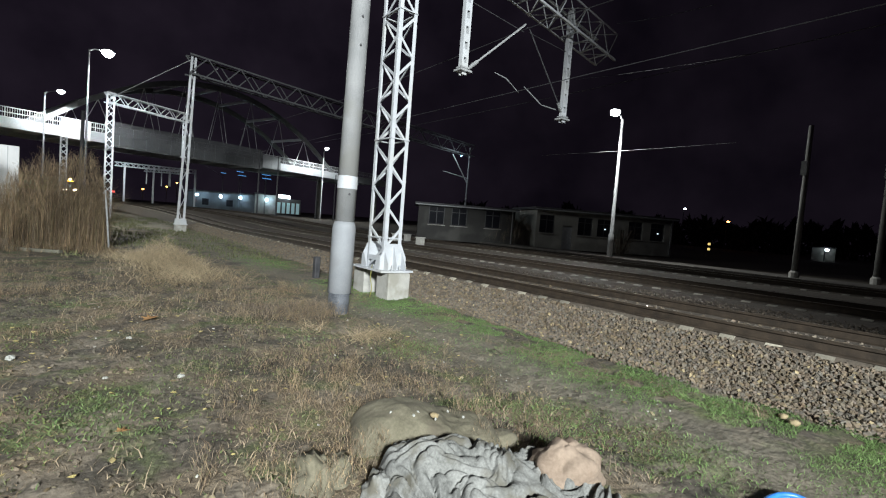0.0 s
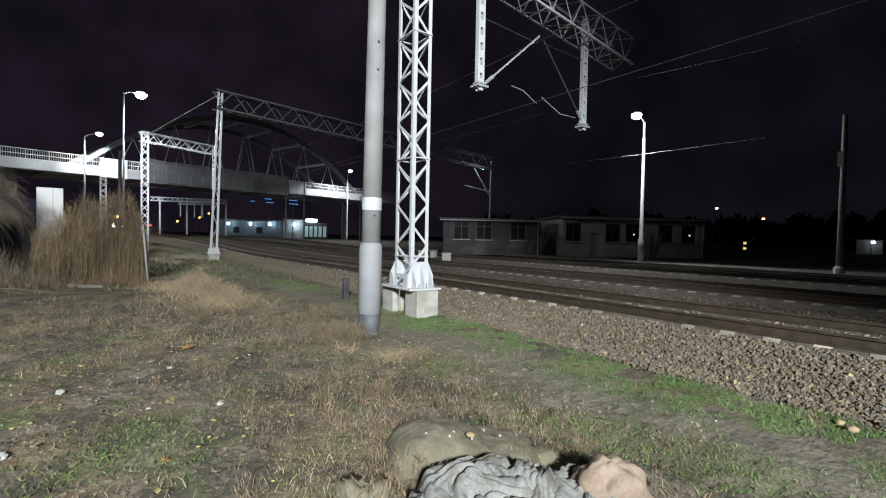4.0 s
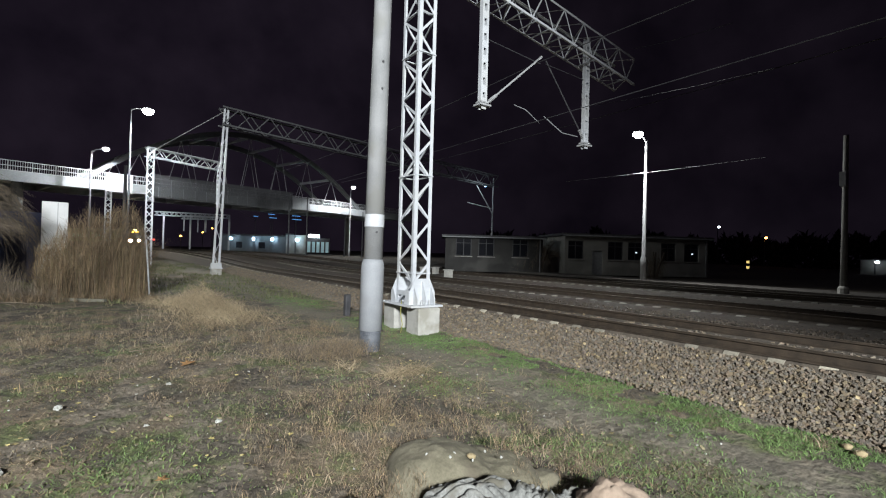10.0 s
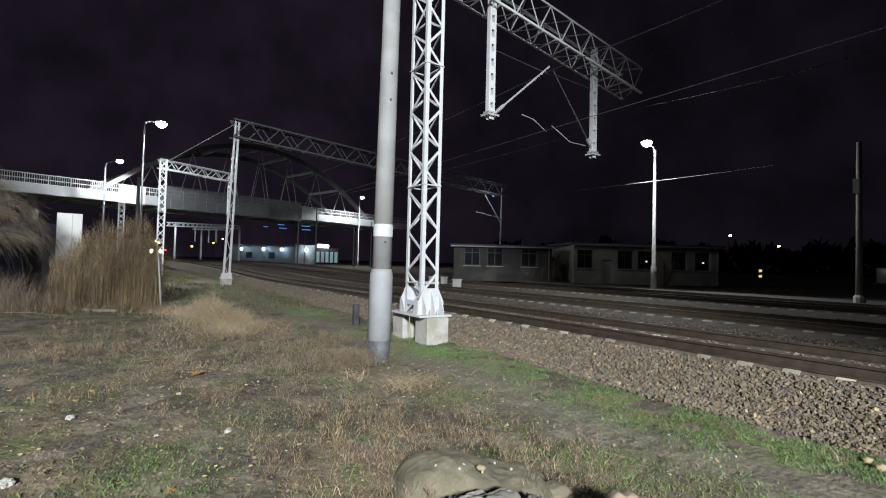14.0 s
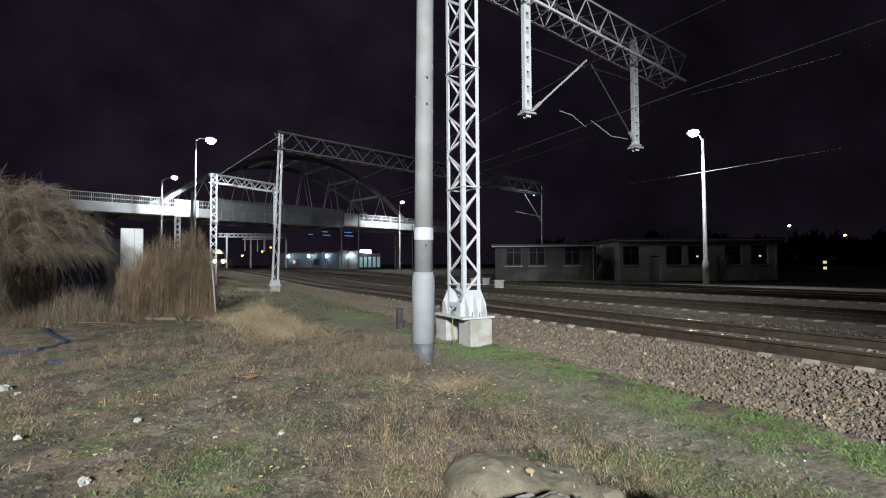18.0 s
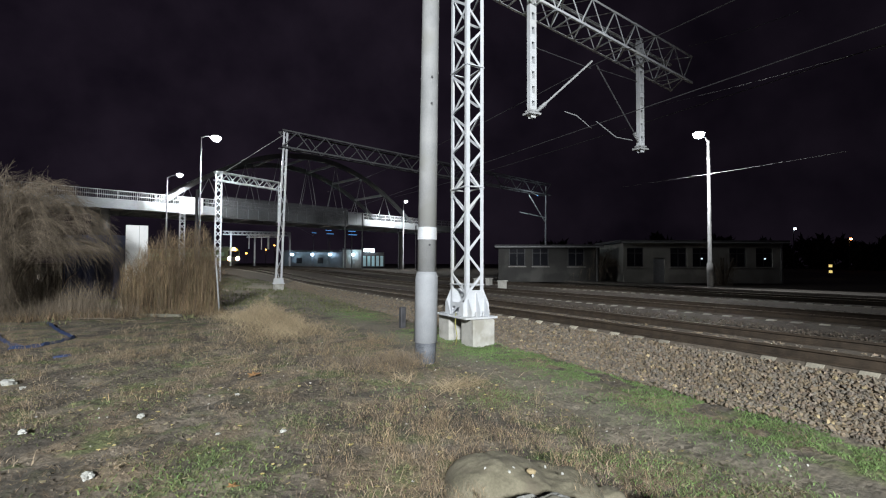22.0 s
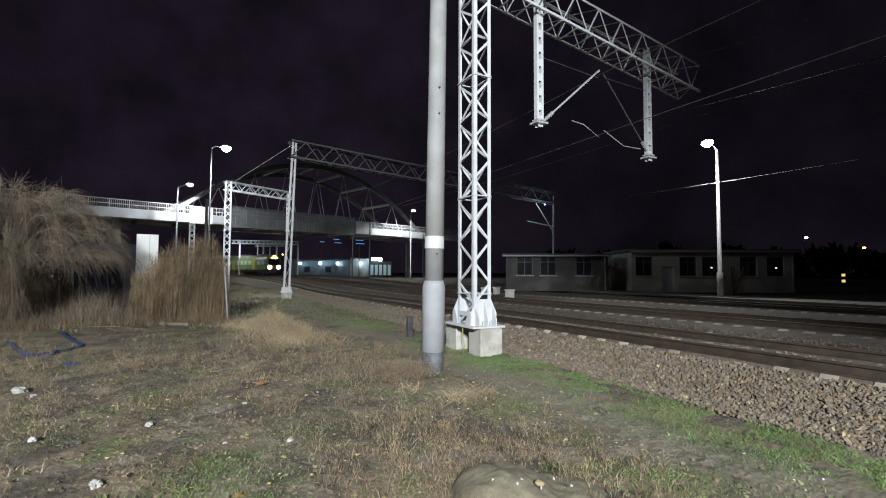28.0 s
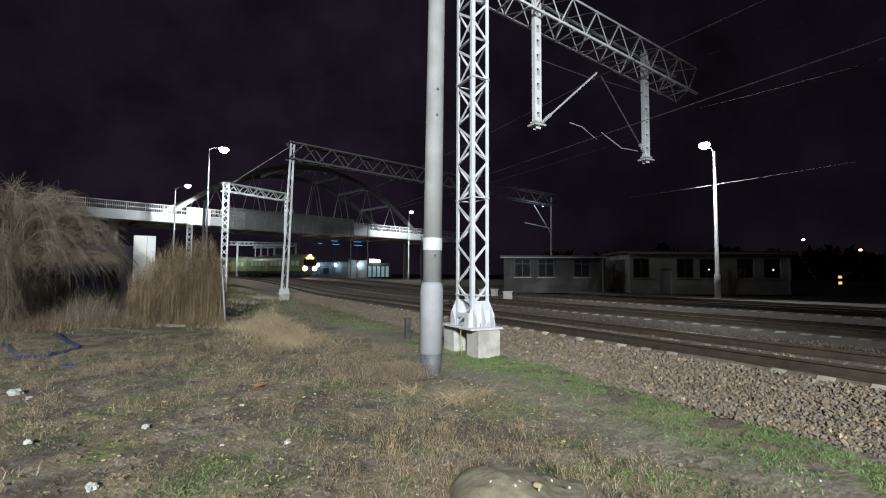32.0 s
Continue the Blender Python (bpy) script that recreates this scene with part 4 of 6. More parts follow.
WEEDGREEN = mat("weed_leaf", (0.068, 0.092, 0.034), (0.138, 0.175, 0.066), 0.8, scale=1.2, fine=9, bump=0, island=True, hues=((1.0, 1.0, 1.0), (1.15, 1.1, 0.85), (0.75, 0.8, 0.8)))
BARK = mat("bark", (0.05, 0.04, 0.03), (0.11, 0.09, 0.07), 0.95, scale=6, fine=40, bump=0.8)

rng = np.random.default_rng(7)


def blades(name, x, y, h, w, lean, material, label, category, parent=None, z=None, curl=0.5):
    """Many thin bent blades as one mesh."""
    n = len(x)
    z = np.array([ground_z(a, b) for a, b in zip(x, y)]) - 0.01 if z is None else z
    ang, fac = rng.uniform(0, 2 * math.pi, n), rng.uniform(0, 2 * math.pi, n)
    dx, dy = np.cos(ang) * lean * h, np.sin(ang) * lean * h
    sx, sy = np.cos(fac) * w / 2, np.sin(fac) * w / 2
    hz = h * np.sqrt(np.clip(1 - lean ** 2 * 0.8, 0.05, 1))
    v = np.zeros((n, 5, 3))
    v[:, 0] = np.c_[x - sx, y - sy, z]
    v[:, 1] = np.c_[x + sx, y + sy, z]
    v[:, 2] = np.c_[x + dx * curl * 0.6 + sx * 0.8, y + dy * curl * 0.6 + sy * 0.8, z + hz * 0.58]
    v[:, 3] = np.c_[x + dx * curl * 0.6 - sx * 0.8, y + dy * curl * 0.6 - sy * 0.8, z + hz * 0.58]
    v[:, 4] = np.c_[x + dx, y + dy, z + hz]
    base = np.arange(n)[:, None] * 5
    quads = (base + np.array([0, 1, 2, 3])).tolist()
    tris = (base + np.array([3, 2, 4])).tolist()
    me = bpy.data.meshes.new(name)
    me.from_pydata(v.reshape(-1, 3).tolist(), [], quads + tris)
    me.materials.append(material)
    ob = tagged(new(name, me), label, category, kind="stuff")
    if parent:
        ob.parent = parent
    return ob


def patchy(n, x0, x1, y0, y1, scale, cut, seed, power=1.0):
    """Places in a rectangle, kept where a noise is high; nearer rows are denser."""
    out = []
    xs = rng.uniform(x0, x1, n)
    ys = y0 + (y1 - y0) * rng.uniform(0, 1, n) ** power
    for a, b in zip(xs, ys):
        f = noise.noise((a * scale, b * scale, seed)) + 0.5 * noise.noise((a * scale * 3, b * scale * 3, seed + 9))
        if f > cut:
            out.append((a, b))
    p = np.array(out)
    return p[:, 0], p[:, 1]


def tufts(centres, per, spread):
    c = np.repeat(np.array(centres), per, axis=0)
    return c[:, 0] + rng.normal(0, spread, len(c)), c[:, 1] + rng.normal(0, spread, len(c))


def path_gap(x, y):
    """False on the trodden path."""
    c = 4.62 + 0.25 * math.sin(y * 0.7)
    return abs(x - c) > 0.42


def keep(x, y, test):
    k = np.array([test(a, b) for a, b in zip(x, y)])
    return x[k], y[k]


def spread(lo, hi, n):
    return rng.uniform(lo, hi, n)


def build_grass():
    # short dry grass over the whole waste ground
    x, y = patchy(60000, -6, 6.0, 1.6, 19, 0.75, 0.22, 3, 1.5)
    x, y = keep(x, y, path_gap)
    n = len(x)
    blades("dry_grass", x, y, spread(0.03, 0.12, n) * np.exp(rng.normal(0, 0.35, n)), spread(0.004, 0.010, n), spread(0.55, 1.06, n), DRY, "short dry straw-coloured grass on the soil", "grass")
    # flat straw litter
    x, y = patchy(170000, -6, 6.0, 1.6, 18, 0.9, 0.12, 11, 1.7)
    x, y = keep(x, y, path_gap)
    n = len(x)
    blades("grass_litter", x, y, spread(0.02, 0.12, n), spread(0.002, 0.007, n), spread(0.9, 1.1, n), LITTERGRASS, "flattened brown grass litter", "grass")
    # dull green undergrowth
    x, y = patchy(56000, -6, 6.0, 1.6, 18, 0.65, 0.08, 21, 1.5)
    x, y = keep(x, y, path_gap)
    n = len(x)
    blades("dull_grass", x, y, spread(0.015, 0.06, n), spread(0.006, 0.016, n), spread(0.5, 1.0, n), DULLGREEN, "low dull green growth on the soil", "grass")
    # bright green strip by the ballast and patches
    x, y = patchy(150000, 4.1, 6.7, 0.2, 12, 1.1, -0.16, 31, 1.3)
    k = rng.uniform(0, 1, len(x)) < np.clip((x - 4.3) / 1.3, 0.10, 1) ** 1.7
    x, y = x[k], y[k]
    a, b = tufts([(5.3, 8.4), (5.4, 8.7), (5.0, 8.1), (5.6, 7.7), (5.2, 7.4), (4.8, 8.5), (5.9, 8.2), (5.3, 7.9), (5.35, 8.45), (5.2, 8.9), (5.7, 8.3), (5.6, 8.6), (5.9, 7.9), (5.1, 8.3), (6.0, 8.5), (4.9, 9.0), (3.75, 5.3), (3.6, 5.15), (3.95, 5.35), (0.3, 4.2), (-0.16, 4.5), (0.26, 4.9), (2.6, 6.3), (3.6, 3.1), (3.8, 3.0), (3.4, 2.7), (3.9, 2.7), (4.1, 2.5), (4.3, 1.8), (4.1, 1.6), (3.7, 2.1), (3.5, 2.4), (4.4, 1.4), (4.0, 1.3), (3.3, 3.3), (-0.1, 9.9), (4.0, 2.3), (3.7, 2.5), (4.2, 2.1), (3.9, 1.9)], 260, 0.24)
    c, d = tufts([(5.3, 15.3), (5.6, 16.2), (5.2, 16.8), (5.0, 14.6), (4.7, 15.6), (5.2, 18.2), (4.8, 17.2)], 900, 0.42)
    x, y = np.r_[x, a, c], np.r_[y, b, d]
    n = len(x)
    blades("green_grass", x, y, spread(0.02, 0.065, n), spread(0.004, 0.010, n), spread(0.5, 1.05, n), GREEN, "bright green grass along the ballast edge", "grass")
    # broad-leaved weeds
    a, b = tufts([(0.0, 5.0), (0.17, 4.5), (-0.17, 4.7), (0.35, 4.25), (-0.4, 4.3), (0.99, 5.45), (1.3, 5.9), (1.9, 5.2), (3.6, 5.65), (3.5, 5.2), (4.0, 5.5), (2.6, 5.6), (-0.6, 7.3), (-1.4, 6.6), (0.9, 9.6), (-2.6, 8.6), (2.3, 7.2), (3.3, 3.6), (1.1, 3.5), (-0.9, 3.9)], 300, 0.30)
    n = len(a)
    blades("broad_leaved_weeds", a, b, spread(0.02, 0.06, n), spread(0.006, 0.018, n), spread(0.5, 1.05, n), WEEDGREEN, "low broad-leaved green weeds in patches", "weeds")
    # far side of the waste ground
    x, y = patchy(16000, -4, 6.2, 17, 60, 0.3, -0.1, 41)
    n = len(x)
    blades("far_grass", x, y, spread(0.06, 0.22, n), spread(0.02, 0.04, n), spread(0.3, 0.9, n), DULLGREEN, "dim green verge beside the line", "grass")


def build_weeds():
    """Upright dry weeds: a stalk with many short side shoots."""
    cs = []
    for cx, cy, r, k in ((2.1, 4.9, 0.75, 70), (2.7, 4.4, 0.5, 40), (1.4, 4.2, 0.6, 34), (3.3, 4.2, 0.35, 16), (2.5, 8.4, 0.8, 46), (3.2, 8.0, 0.5, 60), (3.3, 7.7, 0.3, 40), (1.5, 9.5, 1.0, 40),
                         (-1.0, 10.4, 0.7, 40), (0.6, 11.5, 1.3, 50), (2.2, 11.5, 1.3, 50), (-2.5, 12.5, 1.2, 40), (3.9, 10.5, 0.8, 26), (-3.4, 9.8, 0.9, 30), (0.4, 6.6, 0.8, 22),
                         (4.55, 8.9, 0.3, 16), (-4.2, 13.5, 1.2, 40), (-0.6, 13.2, 1.0, 30), (-2.2, 7.4, 0.8, 20), (1.9, 7.0, 0.5, 18), (3.0, 7.2, 0.45, 26), (-3.2, 11.3, 1.0, 34), (3.2, 9.6, 0.6, 30), (2.9, 2.9, 0.3, 12), (1.6, 2.95, 0.2, 16), (2.62, 2.5, 0.15, 8), (3.05, 2.2, 0.25, 14), (2.4, 3.45, 0.5, 26), (1.3, 2.6, 0.25, 14), (1.2, 3.0, 0.5, 22), (3.6, 3.4, 0.3, 14)):
        for _ in range(k):
            cs.append((rng.normal(cx, r * 0.6), rng.normal(cy, r * 0.6)))
    X, Y, Z, H, W = [], [], [], [], []
    for x, y in cs[::1]:
        if rng.uniform() < 0.22:
            continue
        h, z = rng.uniform(0.08, 0.30), ground_z(x, y)
        lx, ly = rng.normal(0, 0.22), rng.normal(0, 0.22)
        m = int(24 + h * 190)
        for i in range(m):
            t = (i / m) ** 0.8
            X.append(x + lx * t * h + rng.normal(0, 0.04))
            Y.append(y + ly * t * h + rng.normal(0, 0.04))
            Z.append(z + t * h * 0.92)
            H.append(h * (0.42 - 0.25 * t) * rng.uniform(0.6, 1.3))
            W.append(rng.uniform(0.0018, 0.0042))
    n = len(X)
    blades("dry_weeds", np.array(X), np.array(Y), np.array(H), np.array(W), spread(0.35, 0.95, n), WEED, "brown withered weeds standing in clumps", "weeds", z=np.array(Z))
    x, y = patchy(40000, -6, 4.2, 7.5, 15, 1.1, 0.42, 77)
    x, y = keep(x, y, path_gap)
    n = len(x)
    blades("brown_tussocks", x, y, spread(0.04, 0.17, n), spread(0.003, 0.009, n), spread(0.2, 1.0, n), LITTERGRASS, "brown withered tussocks on the waste ground", "weeds")
    # straw heap beside the reeds
    x = np.r_[rng.normal(2.0, 0.45, 6500), rng.normal(1.5, 0.5, 2500), rng.normal(2.2, 0.6, 1800)]
    y = np.r_[rng.normal(14.6, 1.0, 6500), rng.normal(17.0, 1.2, 2500), rng.normal(12.8, 0.7, 1800)]
    n = len(x)
    hump = 0.52 * np.exp(-((x - 1.9) / 0.65) ** 2 - ((y - 15.0) / 1.5) ** 2) * (1 + 0.6 * np.sin(x * 7) * np.sin(y * 5)) + 0.05
    z = np.array([ground_z(a, b) for a, b in zip(x, y)]) + rng.uniform(0, 1, n) * hump
    blades("straw_heap", x, y, spread(0.1, 0.45, n), spread(0.004, 0.010, n), spread(0.85, 1.1, n), STRAW, "pale flattened straw heap beside the reeds", "straw", z=z)
    # tangle of fallen stalks left of the pole, and along the weeds
    for name, k, material, label in (("fallen_stalks", 0.9, STRAW, "tangle of fallen pale stalks"), ("withered_stalks", 1.6, DARKSTALK, "tangle of dark withered stalks")):
        seats = ((2.9, 8.0, 0.5, 460), (1.2, 9.6, 0.9, 200), (-1.2, 10.6, 1.0, 140), (2.2, 4.7, 0.45, 130), (1.6, 11.6, 1.2, 200), (2.9, 9.6, 0.6, 180))
        cx = np.concatenate([rng.normal(p, r, int(c * k)) for p, q, r, c in seats])
        cy = np.concatenate([rng.normal(q, r * 0.9, int(c * k)) for p, q, r, c in seats])
        cx, cy = keep(cx, cy, lambda a, b: noise.noise((a * 1.5, b * 1.5, 40 + k)) > -0.12)
        n = len(cx)
        z = np.array([ground_z(a, b) for a, b in zip(cx, cy)]) + rng.uniform(0.0, 0.12, n)
        blades(name, cx, cy, spread(0.08, 0.36, n), spread(0.003, 0.007, n), spread(0.9, 1.1, n), material, label, "weeds", z=z)
    # dark withered clump at the foot of the pole
    cx, cy = np.r_[rng.normal(3.1, 0.32, 1100), rng.normal(2.6, 0.4, 500)], np.r_[rng.normal(7.75, 0.2, 1100), rng.normal(8.1, 0.3, 500)]
    n = len(cx)
    blades("withered_clump", cx, cy, spread(0.1, 0.42, n), spread(0.004, 0.009, n), spread(0.3, 1.05, n), TWIG, "dark withered weeds heaped beside the pole", "weeds")
    # small bundles of straw by the pole
    x = np.r_[rng.normal(3.42, 0.22, 420), rng.normal(2.75, 0.10, 90)]
    y = np.r_[rng.normal(5.85, 0.09, 420), rng.normal(6.5, 0.1, 90)]
    n = len(x)
    z = np.array([ground_z(a, b) for a, b in zip(x, y)]) + rng.uniform(0.0, 0.13, n)
    blades("straw_bundle", x, y, spread(0.15, 0.4, n), spread(0.005, 0.009, n), np.full(n, 1.06), STRAW, "loose bundle of pale straw on the path", "straw", z=z)


def reed_top(x, y):
    """Height of the stand: tallest beside the pipe post, ragged in clumps."""
    top = np.interp(x, (-2.4, -1.9, -1.3, -0.86, -0.2, 0.26, 0.63, 0.8), (1.3, 1.9, 2.4, 2.7, 2.75, 3.0, 2.5, 1.8))
    return top + np.array([0.45 * noise.noise((a * 2.3, b * 1.5, 2)) + 0.3 * noise.noise((a * 6, b * 4, 5)) for a, b in zip(x, y)])


def build_reeds():
    k = 150
    cx, cy = rng.uniform(-2.25, 0.7, k), 19.4 + 2.2 * rng.uniform(0, 1, k) ** 0.8
    lx, ly, tall = rng.normal(0.02, 0.16, k), rng.normal(0, 0.12, k), rng.uniform(0.72, 1.08, k)
    pick = rng.integers(0, k, 17000)
    n = len(pick)
    x, y = cx[pick] + rng.normal(0, 0.085, n), cy[pick] + rng.normal(0, 0.12, n)
    h = reed_top(cx, cy)[pick] * tall[pick] * rng.uniform(0.15, 1, n) ** 0.6
    x, y = x + lx[pick] * h * 0.12, y + ly[pick] * h * 0.12
    blades("reeds", x, y, h, spread(0.004, 0.010, n), np.abs(rng.normal(0.15, 0.42, n)).clip(0, 0.95), REED, "tall dry brown reeds in a dense stand", "reeds", curl=0.3)
    # feathery tops
    m = 11000
    x, y = rng.uniform(-2.3, 0.78, m), rng.uniform(19.2, 21.4, m)
    z = reed_top(x, y) * rng.uniform(0.45, 1.06, m) - 0.1
    blades("reed_plumes", x, y, spread(0.12, 0.5, m), spread(0.003, 0.009, m), spread(0.2, 1.0, m), REED, "feathery tops of the dry reeds", "reeds", z=z)
    m = 3000
    x, y = rng.uniform(-6, 1.0, m), rng.normal(18.9, 0.3, m)
    blades("reed_litter", x, y, spread(0.1, 0.5, m), spread(0.006, 0.014, m), spread(0.4, 1.05, m), REED, "broken reed stems lying at the edge of the stand", "reeds")
    m = 6500
    x, y = rng.uniform(-9.5, -1.6, m), rng.uniform(18.8, 20.8, m)
    x, y = np.r_[x, rng.uniform(-19, -5.2, 6500)], np.r_[y, rng.uniform(23.5, 27.5, 6500)]
    x, y = np.r_[x, rng.uniform(-10, -3.4, 4500)], np.r_[y, rng.uniform(21.4, 23.4, 4500)]
    x, y = np.r_[x, rng.uniform(-17, -5.6, 6500)], np.r_[y, rng.uniform(29.5, 33, 6500)]
    m = len(x)
    blades("tall_dead_grass", x, y, np.where(y > 28, 2.6, np.where(y > 23.45, 1.7, 1.15 + 0.6 * np.sin(x * 1.7 + 1))) * rng.uniform(0.15, 1, m) ** 1.3, np.where(y > 28, 4.0, 1.0) * spread(0.004, 0.011, m), spread(0.2, 1.05, m), TWIG, "tall dead grass under the bush", "grass")


def build_bush(place, scale, limbs_n, label):
    t = thing("bush", label, "bush", place, group="bushes")
    trunk = Geo()
    limbs, twigs = Geo(), Geo()
    for k in range(4):
        a = k * 1.6 + 0.4
        trunk.tube([(0.15 * math.cos(a), 0.15 * math.sin(a), -0.2), (0.4 * math.cos(a), 0.4 * math.sin(a), 1.0), (0.8 * math.cos(a), 0.8 * math.sin(a), 2.2)], [0.11, 0.085, 0.06], 8)
    part("trunk", trunk, BARK, t, "dark forked stems")
    for k in range(limbs_n):
        a = rng.uniform(0, 2 * math.pi)
        wisp = k % 6 == 0
        top = rng.uniform(4.2, 5.05) * scale if wisp else rng.uniform(2.0, 5.2) * scale
        reach = rng.uniform(1.2, 4.0) * scale
        p0 = Vector((0.8 * math.cos(a), 0.8 * math.sin(a), rng.uniform(0.6, 2.0)))
        p3 = Vector((reach * math.cos(a), reach * math.sin(a), max(2.3 if math.cos(a) > 0.55 else 0.5, top - rng.uniform(0.5, 2.0) * reach * 0.5)))
        p1 = p0 + Vector((0.2 * (p3.x - p0.x), 0.2 * (p3.y - p0.y), (top - p0.z) * 1.05))
        p2 = p0 + Vector((0.7 * (p3.x - p0.x), 0.7 * (p3.y - p0.y), (top - p0.z) * 1.1))

        def bez(s):
            return p0 * (1 - s) ** 3 + p1 * 3 * s * (1 - s) ** 2 + p2 * 3 * s * s * (1 - s) + p3 * s ** 3
        limbs.tube([bez(i / 8) for i in range(9)], [0.015 - 0.0015 * i for i in range(9)], 4, False)
        for j in range((30 if wisp else 105) if scale > 0.8 else 24):
            s = rng.uniform(0.2, 1.0)
            q = bez(s)
            run = (bez(min(1, s + 0.05)) - bez(s - 0.05)).normalized()
            side = Vector((rng.normal(0, 0.45), rng.normal(0, 0.45), rng.normal(0.05, 0.3)))
            d = (run + side).normalized() * rng.uniform(0.3, 1.05)
            fall = rng.uniform(0.1, 0.55) * d.length
            twigs.tube([q, q + d * 0.4 + Vector((0, 0, 0.03)), q + d * 0.75 - Vector((0, 0, fall * 0.4)), q + d - Vector((0, 0, fall))], [0.0038, 0.0032, 0.0025, 0.0016], 3, False)
    tagged(part("branchwork", limbs, TWIG, t, "arching bare branches"), kind="stuff")
    tagged(part("twig_mass", twigs, TWIG, t, "dense drooping bare twigs"), kind="stuff")


build_grass()
build_weeds()
build_reeds()
build_bush((-6.3, 20.9, 0), 1.0, 210, "large bare willow bush with drooping twigs")
build_bush((31.0, 29.6, 0.2), 0.62, 60, "dark bare shrub between the houses")
build_bush((37.2, 22.3, 0.2), 0.28, 30, "small dark shrub before the house wall")


# ---- loose ballast stones ----
def stones(name, x, y, z, size, material, label, category, upright=1.0):
    """Angular stones as one mesh: jittered, turned boxes."""
    n = len(x)
    corner = np.array([[-1, -1, -1], [1, -1, -1], [1, 1, -1], [-1, 1, -1], [-1, -1, 1], [1, -1, 1], [1, 1, 1], [-1, 1, 1]], float)
    v = corner[None] * rng.uniform(0.45, 1.0, (n, 8, 3)) * np.stack([rng.uniform(0.7, 1.25, n), rng.uniform(0.6, 1.0, n), rng.uniform(0.45, 0.85, n)], 1)[:, None]
    q = rng.normal(0, 1, (n, 4))
    q /= np.linalg.norm(q, axis=1, keepdims=True)
    w, a, b, c = q.T
    R = np.stack([np.stack([1 - 2 * (b * b + c * c), 2 * (a * b - w * c), 2 * (a * c + w * b)], 1),
                  np.stack([2 * (a * b + w * c), 1 - 2 * (a * a + c * c), 2 * (b * c - w * a)], 1),
                  np.stack([2 * (a * c - w * b), 2 * (b * c + w * a), 1 - 2 * (a * a + b * b)], 1)], 1)
    if upright < 1:
        v[:, :, 2] *= upright
        R = np.stack([np.stack([np.cos(a * 3), -np.sin(a * 3), 0.3 * b], 1), np.stack([np.sin(a * 3), np.cos(a * 3), 0.3 * c], 1), np.stack([0.3 * b, 0.3 * c, np.ones(n)], 1)], 1)
    v = np.einsum("nij,nkj->nki", R, v) * (size / 2)[:, None, None]
    v += np.stack([x, y, z], 1)[:, None]
    fs = np.array([[0, 3, 2, 1], [4, 5, 6, 7], [0, 1, 5, 4], [1, 2, 6, 5], [2, 3, 7, 6], [3, 0, 4, 7]])
    f = (np.arange(n)[:, None, None] * 8 + fs[None]).reshape(-1, 4)
    me = bpy.data.meshes.new(name)
    me.from_pydata(v.reshape(-1, 3).tolist(), [], f.tolist())
    me.materials.append(material)
    return tagged(new(name, me), label, category, kind="stuff")


def shoulder_z(x, y):
    b = bed_z(y)
    u = (x - (AXES[0] - 2.95)) / 1.3
    return b - 0.62 + 0.605 * min(1, max(0, u)) if u > 0 else 0.0


DEADLEAF = mat("dead_leaf_chips", (0.18, 0.15, 0.09), (0.36, 0.31, 0.20), 0.8, scale=12, fine=60, bump=0.2, island=True, hues=((1.0, 1.0, 1.0), (1.05, 1.0, 0.72), (0.6, 0.52, 0.45), (1.1, 1.12, 1.1)))


